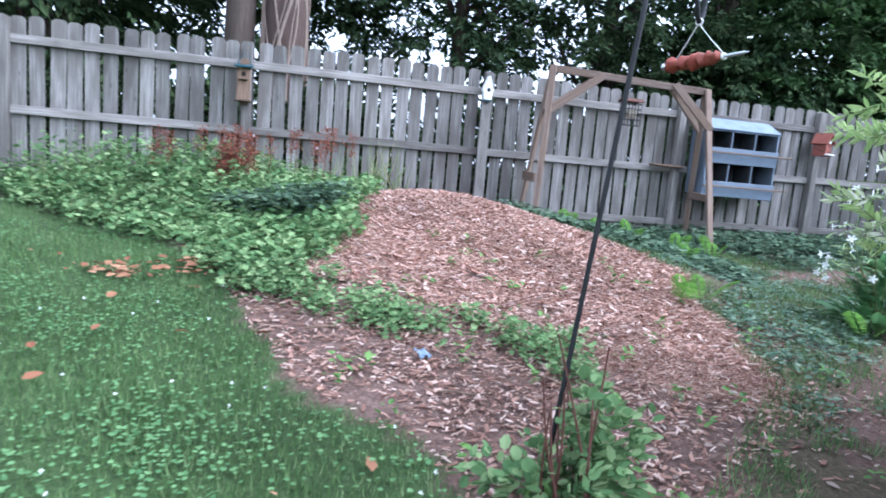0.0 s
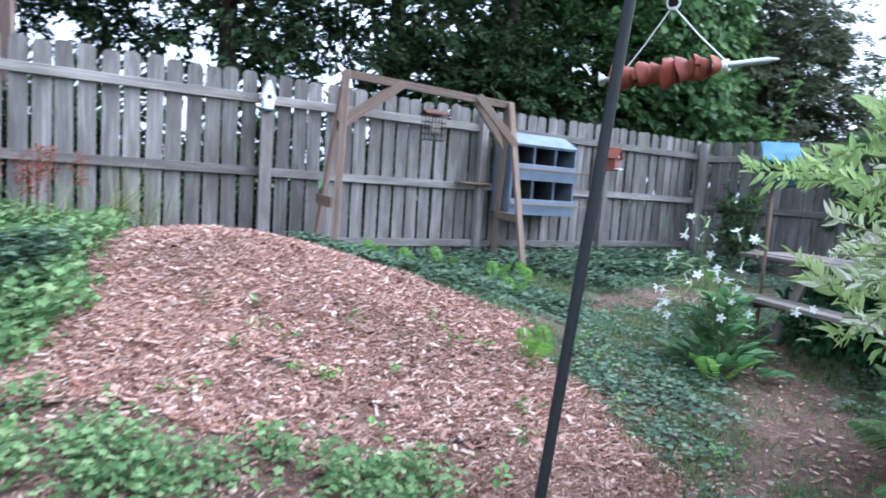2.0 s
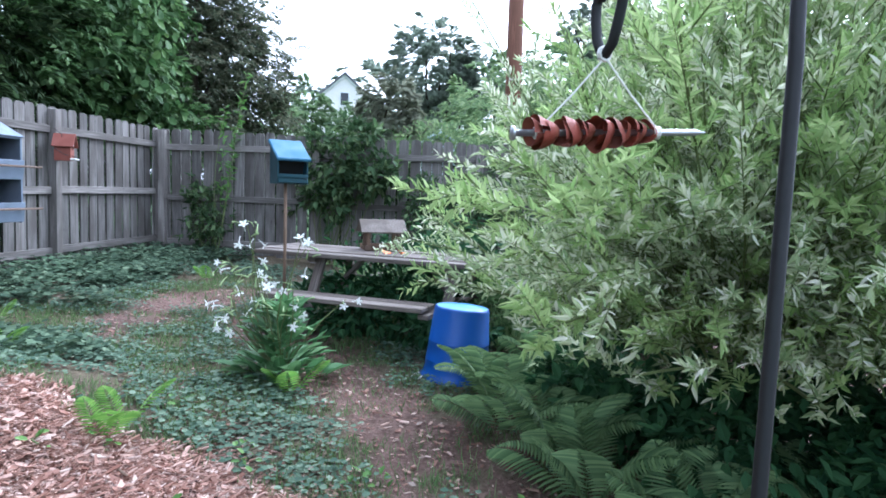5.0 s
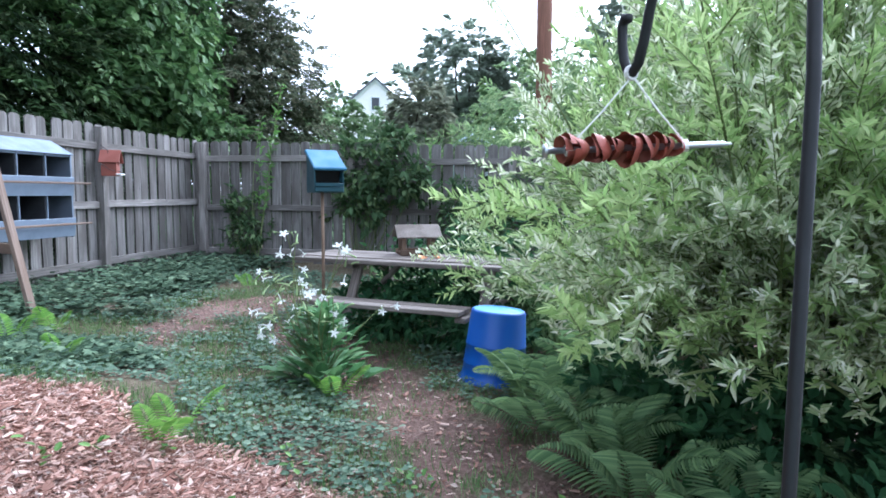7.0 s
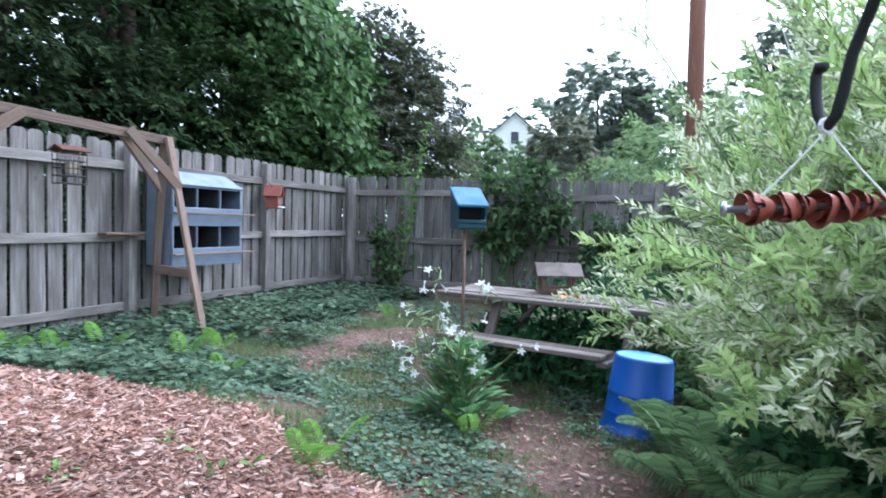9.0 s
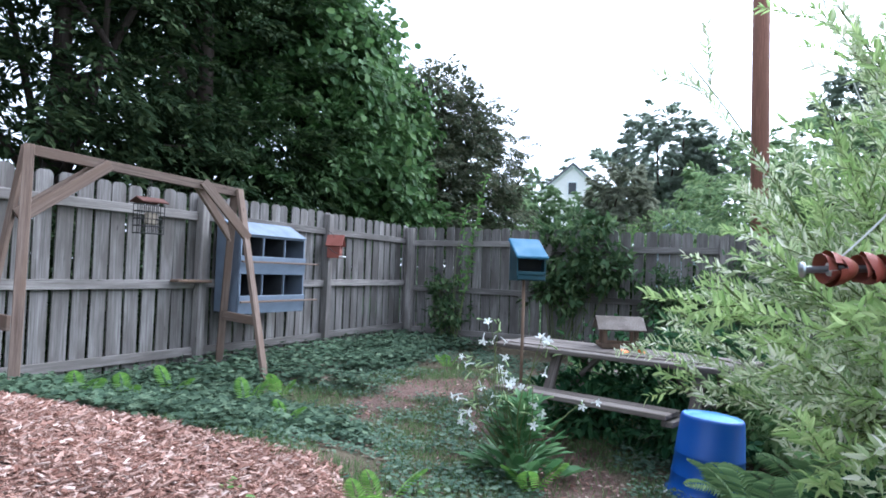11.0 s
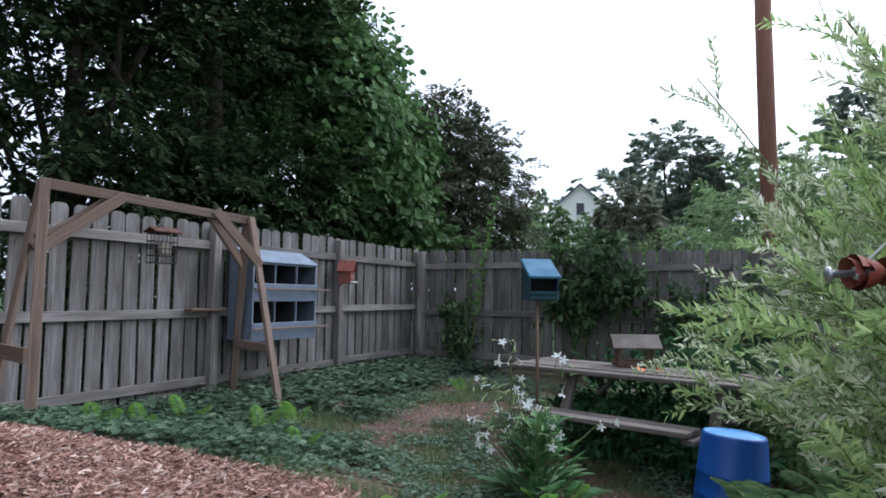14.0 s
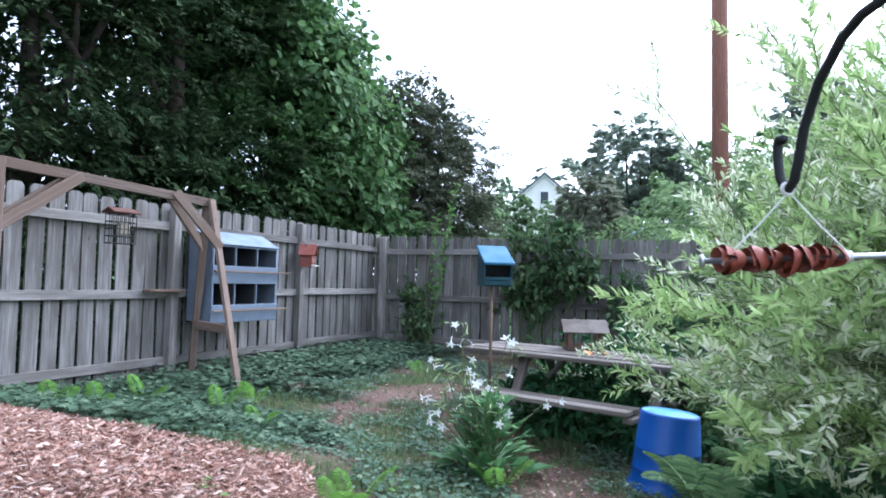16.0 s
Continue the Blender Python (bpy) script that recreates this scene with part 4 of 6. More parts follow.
def limb(bm, a, b, r0, r1, sag, rnd, seg=7):
    a, b = Vector(a), Vector(b)
    side = Vector((rnd.uniform(-1, 1), rnd.uniform(-1, 1), rnd.uniform(-0.3, 0.6))) * sag * (b - a).length
    pts = [a.lerp(b, t) + side * math.sin(math.pi * t) for t in np.linspace(0, 1, 6)]
    tube(bm, pts, [r0 + (r1 - r0) * t for t in np.linspace(0, 1, 6)], seg)


def crown_points(blobs, n, clump, shell=0.55):
    """Points in clumps over a set of ellipsoids (centre, radii): dense towards the outside, with gaps."""
    size = np.array([b[1][0] * b[1][1] + b[1][1] * b[1][2] + b[1][0] * b[1][2] for b in blobs])
    m = n // clump
    pick = RNG.choice(len(blobs), m, p=size / size.sum())
    c = np.array([b[0] for b in blobs])[pick]
    r = np.array([b[1] for b in blobs])[pick]
    d = anywhere(m)
    s = shell + (1.02 - shell) * RNG.random(m) ** 0.7
    s *= 1 + 0.12 * np.sin(5 * d[:, 0] + 3 * d[:, 2] + pick) + 0.07 * RNG.normal(size=m)
    centre = c + d * r * s[:, None]
    k = np.repeat(np.arange(m), clump)
    spread = (0.11 * r.mean(1) * RNG.uniform(0.6, 1.3, m))[k]
    at = centre[k] + RNG.normal(size=(len(k), 3)) * spread[:, None] * (1, 1, 0.62)
    return at, d[k]


def crown_sprays(blobs, n, per, shell, reach):
    """Leaves in flat drooping fans, one above another as on a beech: points, ways and upper sides."""
    size = np.array([b[1][0] * b[1][1] + b[1][1] * b[1][2] + b[1][0] * b[1][2] for b in blobs])
    m = n // per
    pick = RNG.choice(len(blobs), m, p=size / size.sum())
    c, r = np.array([b[0] for b in blobs])[pick], np.array([b[1] for b in blobs])[pick]
    d = anywhere(m)
    s = shell + (1.0 - shell) * RNG.random(m) ** 0.6
    s *= 1 + 0.13 * np.sin(4 * d[:, 0] + 3 * d[:, 2] + 2 * pick) + 0.06 * RNG.normal(size=m)
    start_at = c + d * r * s[:, None]
    run = unit(d * (1, 1, 0.35) + anywhere(m) * 0.55 + (0, 0, -0.12))
    side = unit(np.cross(run, (0, 0, 1.0) + anywhere(m) * 0.35))
    up = np.cross(side, run)
    size_of = reach * RNG.uniform(0.55, 1.35, m)
    k = np.repeat(np.arange(m), per)
    u = RNG.random(len(k)) ** 0.7
    v = RNG.normal(size=len(k)) * 0.30 * (1.15 - u)
    w = RNG.normal(size=len(k)) * 0.05 - 0.22 * u ** 2
    at = start_at[k] + (run[k] * u[:, None] + side[k] * v[:, None] + up[k] * w[:, None]) * size_of[k][:, None]
    way = unit(run[k] * 0.8 + side[k] * np.sign(v)[:, None] * RNG.uniform(0.2, 1.0, len(k))[:, None] + anywhere(len(k)) * 0.35 - (0, 0, 0.25))
    face = unit(up[k] + d[k] * 0.35 + anywhere(len(k)) * 0.4)
    return at, way, face


def tree(label, base, trunk, blobs, n, size, material, name="tree", bark=None, clump=34, shell=0.5, shape=DIAMOND, limbs=9, group=""):
    """A tapered trunk with limbs into the crown, and a crown of many leaves in clumps."""
    rnd = random.Random(int(abs(base[0] * 100) + abs(base[1] * 10)))
    root = thing(name, label, "tree" if name == "tree" else "bush", base, group)
    bm = bmesh.new()
    bx, by, bz = base
    top = max(b[0][2] for b in blobs)
    lean = Vector((rnd.uniform(-0.2, 0.2), rnd.uniform(-0.2, 0.2), 0))
    pts = [Vector((bx, by, bz - 0.3)) + lean * t + Vector((0.05 * math.sin(4 * t), 0.05 * math.cos(3 * t), (top - bz) * t)) for t in np.linspace(0, 1, 8)]
    tube(bm, pts, [trunk * (1.25 - 0.95 * t) for t in np.linspace(0, 1, 8)], 12)
    for k in range(limbs):
        c, r = blobs[k % len(blobs)]
        d = Vector((rnd.uniform(-1, 1), rnd.uniform(-1, 1), rnd.uniform(-0.2, 0.9))).normalized()
        s = pts[2].lerp(pts[-1], rnd.uniform(0.0, 0.8))
        limb(bm, s, (c[0] + d.x * r[0] * 0.8, c[1] + d.y * r[1] * 0.8, c[2] + d.z * r[2] * 0.8), trunk * 0.38, trunk * 0.06, 0.12, rnd)
    part("trunk", bm, bark or BARK, root, "", Matrix(), True)
    at, way, face = crown_sprays(blobs, n, clump, shell, (0.36 if size < 0.2 else 0.17) * float(np.mean([b[1] for b in blobs])))
    keep = at[:, 2] > bz + 0.05
    at, way, face = at[keep], way[keep], face[keep]
    L = size * RNG.uniform(0.7, 1.3, len(at))
    again("crown", leaves("crown", at, way, face, L, L * 0.48, shape, material), root, Matrix())
    return root


def build_trees():
    dark = "tall dark evergreen tree crowding behind the fence"
    tree(dark, (-6.3, 9.6, 0.3), 0.16, [((-6.3, 9.8, 4.6), (2.3, 1.8, 3.2)), ((-7.6, 9.0, 5.5), (2.2, 2.0, 3))], 30000, 0.16, DARK_LEAF)
    tree(dark, (-3.6, 11.6, 0.3), 0.17, [((-3.8, 11.8, 5.2), (2.4, 1.7, 2.8)), ((-2.6, 12.4, 6.8), (2.3, 1.8, 2.4))], 30000, 0.15, DARK_LEAF, shell=0.45)
    tree(dark, (-0.3, 12.2, 0.3), 0.18, [((-0.4, 12.3, 5.3), (2.4, 1.7, 2.7)), ((0.6, 12.8, 7.2), (2.4, 1.9, 2.5)), ((-0.2, 11.6, 3.4), (1.7, 1.0, 1.0))], 25000, 0.14, DARK_LEAF, shell=0.6)
    tree(dark, (2.6, 12.6, 0.3), 0.2, [((2.4, 12.4, 5.0), (2.3, 1.8, 2.8)), ((3.0, 12.8, 7.6), (2.5, 2.0, 2.4)), ((2.4, 11.6, 3.0), (1.9, 1.1, 1.2))], 24000, 0.14, DARK_LEAF, shell=0.6)
    tree(dark, (4.9, 12.9, 0.3), 0.2, [((4.8, 12.6, 4.6), (2.1, 1.9, 2.9)), ((5.2, 13.2, 7.6), (2.4, 2.0, 2.3)), ((4.6, 11.7, 2.6), (1.8, 1.0, 1.3))], 22000, 0.16, DARK_LEAF, shell=0.45)
    tree("broad evergreen tree hung with lighter green vine leaves", (7.4, 13.4, 0.3), 0.2, [((7.2, 13.3, 4.2), (2.1, 1.8, 3.0)), ((6.5, 13.8, 6.6), (1.7, 1.7, 2.1)), ((6.4, 12.2, 3.2), (1.7, 1.1, 1.7)), ((8.4, 12.6, 2.6), (1.5, 1.2, 1.7)), ((7.8, 13.0, 6.0), (1.1, 1.1, 1.3)), ((8.7, 12.9, 4.2), (1.15, 1.1, 1.5))], 68000, 0.15, MID_LEAF, shell=0.45)
    # vine on the crown's lit flank only, that light painted as lighter leaves
    vine = [((7.2, 13.3, 4.2), (2.2, 1.9, 3.1)), ((6.5, 13.8, 6.6), (1.8, 1.8, 2.2)), ((8.4, 12.6, 2.6), (1.6, 1.3, 1.8)), ((7.8, 13.0, 6.0), (1.25, 1.25, 1.45)), ((8.7, 12.9, 4.2), (1.3, 1.25, 1.65))]
    at, out = crown_points(vine, 30000, 14, 0.92)
    sunward = (out @ np.array([0.78, -0.42, 0.46]) > 0.25) & (at[:, 2] > 0.6)
    at, out = at[sunward], out[sunward]
    L = RNG.uniform(0.10, 0.19, len(at))
    climber = thing("climbing_vine", "grape vine draped over the evergreen tree, sky-lit side coloured light green", "vine", (8.2, 12.4, 0.3))
    bm = bmesh.new()
    for k, tip in enumerate(((8.0, 12.1, 3.6), (8.6, 12.0, 2.8), (7.4, 11.9, 4.4))):
        limb(bm, (8.2 + 0.1 * k, 12.4, 0.1), tip, 0.03, 0.01, 0.1, random.Random(k), 6)
    part("stem", bm, BARK, climber, "", Matrix(), True)
    again("foliage", leaves("foliage", at, unit(out * 0.4 + anywhere(len(at)) * 0.6 + (0, 0, -0.7)), unit(out + anywhere(len(at)) * 0.45), L, L * 0.85, ROUND, LIT_VINE), climber, Matrix())
    tree("conical bronze-green tree behind the corner of the fence", (11.2, 13.2, 0.2), 0.15, [((11.2, 13.2, 2.6), (2.2, 1.9, 2.5)), ((11.2, 13.2, 4.5), (1.6, 1.5, 1.7)), ((11.0, 13.2, 5.8), (0.9, 0.9, 0.8)), ((12.9, 12.6, 2.0), (1.2, 1.1, 1.7)), ((11.8, 13.2, 5.1), (1.2, 1.2, 1.15)), ((12.3, 12.9, 4.1), (1.2, 1.2, 1.6))], 60000, 0.12, RED_LEAF, shell=0.5)
    tree("light green leafy tree beyond the side fence", (14.6, 6.4, 0), 0.12, [((14.8, 6.6, 2.9), (1.9, 1.5, 1.4)), ((15.6, 5.0, 3.2), (1.8, 1.7, 1.5)), ((15.8, 3.0, 3.6), (2.0, 1.8, 1.9)), ((15.5, 0.8, 3.4), (2.0, 1.8, 1.9))], 26000, 0.15, VINE, shell=0.4)
    # from here on, far crowns whose haze is painted into the leaf colour
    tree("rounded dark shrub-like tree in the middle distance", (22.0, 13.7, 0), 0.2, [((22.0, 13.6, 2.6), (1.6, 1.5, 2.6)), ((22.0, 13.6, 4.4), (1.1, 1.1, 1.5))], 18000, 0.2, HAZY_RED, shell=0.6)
    tree("hazy green tree far beyond the fence", (24.0, 19.4, 0), 0.2, [((24.0, 19.6, 3.4), (1.5, 1.5, 2.4)), ((21.6, 18.6, 3.0), (1.5, 1.5, 2.0))], 9000, 0.24, HAZED_LEAF, shell=0.5)
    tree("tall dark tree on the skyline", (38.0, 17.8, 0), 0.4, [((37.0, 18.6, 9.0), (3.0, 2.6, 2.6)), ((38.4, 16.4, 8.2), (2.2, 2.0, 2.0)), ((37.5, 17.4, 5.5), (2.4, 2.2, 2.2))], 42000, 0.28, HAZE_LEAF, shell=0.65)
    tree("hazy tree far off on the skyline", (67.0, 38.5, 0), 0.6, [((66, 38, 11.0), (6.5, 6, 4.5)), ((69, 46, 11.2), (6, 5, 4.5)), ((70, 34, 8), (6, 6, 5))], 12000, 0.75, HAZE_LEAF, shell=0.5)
    tree("hazy green tree before a white house", (26.0, 18.0, 0), 0.2, [((26.0, 18.0, 3.5), (2.0, 2.0, 2.1)), ((25.2, 19.6, 4.2), (1.5, 1.5, 2.0)), ((27.2, 18.2, 4.3), (1.1, 1.1, 1.3))], 14000, 0.22, HAZED_LEAF, shell=0.5)
    tree("light green tree far off beside the utility pole", (30.0, 11.2, 0), 0.3, [((30, 11.2, 4.6), (3.2, 2.6, 3.2)), ((31, 7.5, 5.6), (3.4, 3.0, 3.2))], 15000, 0.32, HAZED_LEAF, shell=0.5)
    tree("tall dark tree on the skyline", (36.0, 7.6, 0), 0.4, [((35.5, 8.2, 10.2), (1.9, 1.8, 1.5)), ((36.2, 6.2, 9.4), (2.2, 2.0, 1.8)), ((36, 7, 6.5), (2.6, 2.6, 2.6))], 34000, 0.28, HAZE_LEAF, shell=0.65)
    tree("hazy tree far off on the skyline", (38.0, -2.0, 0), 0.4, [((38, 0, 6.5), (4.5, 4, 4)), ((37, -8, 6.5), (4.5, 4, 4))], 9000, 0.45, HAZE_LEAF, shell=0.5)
    # back row of trees added to block sky light between the nearer crowns
    far = "added dark leafy tree deep in the wood, blocking sky light"
    for x, y, r in ((-9, 15, 3.2), (6.4, 17.6, 3.0), (-12.5, 10.5, 3.0)):
        tree(far, (x, y, 0.3), 0.25, [((x, y, 3.2), (r, 1.8, 3.0)), ((x + 0.6, y + 0.5, 7.2), (r * 0.9, 1.8, 2.6))], 9000, 0.34, DARK_LEAF, shell=0.2, group="wood behind the fence")
    # two big pines whose crowns stand out of view
    for x, y, r, m, lab in ((-2.55, 9.25, 0.31, PINE_BARK, "thick reddish pine trunk wrapped in bare vine stems"), (-3.15, 9.05, 0.20, BARK, "dark straight pine trunk behind the fence")):
        root = thing("tree", lab, "tree", (x, y, 0.3))
        bm = bmesh.new()
        tube(bm, [(x, y, 0), (x + 0.02, y, 3), (x - 0.03, y, 7), (x, y, 11)], [r * 1.1, r, r * 0.85, r * 0.6], 18)
        rnd = random.Random(5)
        for k in range(10):
            a = k * 0.9
            limb(bm, (x, y, 6.5 + 0.4 * k), (x + 2.2 * math.cos(a), y + 2.2 * math.sin(a), 7.6 + 0.4 * k), r * 0.2, 0.02, 0.1, rnd)
        part("trunk", bm, m, root, "", Matrix(), True)
        if m is PINE_BARK:
            for k in range(14):
                bm = bmesh.new()
                a0 = rnd.uniform(2.6, 6.6)
                turns = rnd.choice((5, 7, 8))
                pts = []
                for t in np.linspace(0, 1, 26):
                    a = a0 + 0.55 * math.sin(t * turns + k) + 0.2 * k % 1
                    pts.append((x + (r * 1.06) * math.cos(a), y + (r * 1.06) * math.sin(a), 0.3 + 5 * t))
                tube(bm, pts, 0.011 + 0.006 * (k % 3), 6)
                part("vine_stem", bm, DRYVINE, root, "pale bare climbing stem")
        at, out = crown_points([((x, y, 9.4), (2.6, 2.6, 1.9))], 6000, 30, 0.3)
        again("crown", leaves("crown", at, unit(out + anywhere(len(at))), anywhere(len(at)), 0.22, 0.05, DIAMOND, DARK_LEAF), root, Matrix())


DRYVINE = paint("pale_vine_bark", (0.22, 0.165, 0.13), 0.9)
build_trees()


def bush(label, base, blobs, n, size, material, shape=DIAMOND, clump=10, stems=14, name="bush"):
    rnd = random.Random(int(base[0] * 77) + 3)
    root = thing(name, label, "bush", base)
    bm = bmesh.new()
    for k in range(stems):
        c, r = blobs[k % len(blobs)]
        limb(bm, (base[0] + rnd.uniform(-0.1, 0.1), base[1] + rnd.uniform(-0.1, 0.1), base[2] - 0.05), (c[0] + rnd.uniform(-0.7, 0.7) * r[0], c[1] + rnd.uniform(-0.7, 0.7) * r[1], c[2] + rnd.uniform(-0.2, 0.8) * r[2]), 0.008, 0.003, 0.15, rnd, 5)
    tagged(part("stem_mass", bm, STEM, root, "", Matrix()), kind="stuff")
    at, out = crown_points(blobs, n, clump, 0.2)
    at[:, 2] = np.maximum(at[:, 2], ground_z(at[:, 0], at[:, 1]) + 0.02)
    L = size * RNG.uniform(0.6, 1.3, len(at))
    again("foliage", leaves("foliage", at, unit(out + anywhere(len(at)) + (0, 0, -0.3)), unit(out * 0.4 + anywhere(len(at)) * 0.5 + (0, 0, 0.8)), L, L * 0.45, shape, material), root, Matrix())
    return root


def build_bushes():
    bush("leafy climbing bush hanging over the fence", (7.85, 7.3, gz(7.85, 7.3)), [((7.82, 7.15, 1.7), (0.34, 0.78, 0.40)), ((7.75, 7.3, 1.2), (0.3, 0.6, 0.4)), ((7.9, 7.0, 2.1), (0.3, 0.6, 0.22)), ((7.8, 6.5, 1.5), (0.28, 0.4, 0.3))], 2400, 0.13, CLIMBER, LANCE)
    bush("low leafy bush against the fence", (8.15, 5.6, gz(8.1, 5.6)), [((8.1, 5.6, 1.15), (0.3, 0.55, 0.45)), ((8.1, 5.2, 0.7), (0.35, 0.6, 0.4)), ((8.2, 4.6, 1.3), (0.3, 0.6, 0.5))], 4200, 0.09, CLIMBER, LANCE)
    bush("weedy bush growing in the fence corner", (7.35, 9.0, gz(7.3, 9)), [((7.3, 9.0, 0.75), (0.35, 0.4, 0.55)), ((7.35, 9.1, 1.2), (0.25, 0.3, 0.3))], 950, 0.10, CLIMBER, LANCE)
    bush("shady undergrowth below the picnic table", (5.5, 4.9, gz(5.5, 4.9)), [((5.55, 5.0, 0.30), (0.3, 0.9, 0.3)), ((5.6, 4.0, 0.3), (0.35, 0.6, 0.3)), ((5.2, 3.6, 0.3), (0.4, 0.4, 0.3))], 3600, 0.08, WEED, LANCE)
    # next three: dark leaves added to deepen the shade at table and willow
    bush("added dark undergrowth standing in for shade round the table legs", (4.75, 4.6, gz(4.75, 4.6)), [((4.75, 5.0, 0.22), (0.28, 0.55, 0.26)), ((4.7, 4.2, 0.2), (0.25, 0.5, 0.22)), ((5.0, 4.7, 0.42), (0.25, 0.8, 0.22))], 2600, 0.10, SHADE_WEED, LANCE)
    bush("added dark undergrowth standing in for shade in the hollow below the willow", (3.7, 1.7, gz(3.7, 1.7)), [((3.3, 1.9, 0.15), (0.6, 0.7, 0.30)), ((3.3, 0.8, 0.15), (0.6, 0.8, 0.30)), ((3.9, 1.3, 0.35), (0.6, 1.2, 0.40)), ((3.7, 2.6, 0.2), (0.5, 0.45, 0.28))], 9000, 0.10, SHADE_WEED, LANCE)
    bush("dark undergrowth deepening the shade behind the picnic table", (6.6, 4.4, gz(6.6, 4.4)), [((6.7, 4.6, 0.35), (0.7, 1.7, 0.6)), ((6.4, 2.6, 0.6), (0.8, 1.2, 0.7)), ((5.9, 3.0, 0.5), (0.7, 0.5, 0.5))], 11000, 0.10, SHADE_WEED, LANCE)
    # bushes added out of sight, so no sky shines between the pickets
    for k in range(8):
        s = 1.6 + 1.85 * k
        p = CORNER + LEFT_WAY * s + Vector((-0.2741, 0.9617, 0)) * (1.0 + 0.3 * math.sin(3 * k))
        bush("added dark undergrowth blocking sky light behind the picket fence", (p.x, p.y, gz(p.x, p.y)), [((p.x, p.y, 0.75), (1.0, 0.55, 0.75)), ((p.x + 0.3, p.y + 0.3, 1.5), (0.95, 0.5, 0.45 + 0.1 * math.sin(2 * k)))], 4200, 0.15, DARK_LEAF, clump=14)
    bush("leafy sapling tops beyond the side fence", (10.9, 6.9, 0.1), [((10.9, 6.9, 2.3), (0.5, 0.7, 0.35)), ((10.8, 6.0, 1.9), (0.6, 0.7, 0.5))], 1500, 0.12, VINE)
    for k in range(4):
        p = CORNER + RIGHT_WAY * (1.2 + 2.0 * k) + Vector((0.9617, 0.2741, 0)) * 1.0
        bush("green undergrowth beyond the side fence", (p.x, p.y, gz(p.x, p.y)), [((p.x, p.y, 0.8), (0.5, 1.0, 0.8)), ((p.x, p.y, 1.5), (0.4, 0.9, 0.35))], 3000, 0.14, DARK_LEAF, clump=14)
    # tall seeding stalk by the corner
    x, y = 7.2, 8.75
    root = thing("tall_weed", "tall thin flowering weed stalk by the fence corner", "weed", (x, y, gz(x, y)))
    bm = bmesh.new()
    tops = [(x + 0.45, y - 0.15, 3.0), (x + 0.16, y, 2.45), (x + 0.3, y - 0.18, 2.6)]
    for k, e in enumerate(tops):
        limb(bm, (x, y, gz(x, y)), e, 0.009, 0.003, 0.04, random.Random(k), 6)
    part("stalk", bm, STEM, root)
    at = np.concatenate([np.array([(x, y, gz(x, y))]) + (np.array(e) - np.array([x, y, gz(x, y)])) * np.linspace(0.35, 1, 46)[:, None] for e in tops])
    again("leaf_tuft", leaves("leaf_tuft", at, anywhere(len(at)) + (0, 0, 0.3), anywhere(len(at)), 0.11, 0.035, LANCE, LIGHT_LEAF), root, Matrix())


build_bushes()


def build_reeds():
    root = thing("ornamental_grass", "tall arching ornamental grass behind the fence", "grass clump", (11.2, 9.0, 0))
    n = 900
    a = RNG.uniform(0, 6.28, n)
    at = np.stack([11.2 + RNG.normal(size=n) * 0.35, 8.7 + RNG.normal(size=n) * 0.5, np.full(n, 0.9)], -1)
    way = np.stack([np.cos(a) * 0.4, np.sin(a) * 0.4, np.full(n, 1.0)], -1)
    face = np.stack([-np.cos(a), -np.sin(a), np.full(n, 0.4)], -1)
    again("blades", leaves("blades", at, way, -face, RNG.uniform(1.2, 2.1, n), 0.045, BLADE, LIGHT_LEAF), root, Matrix())


build_reeds()


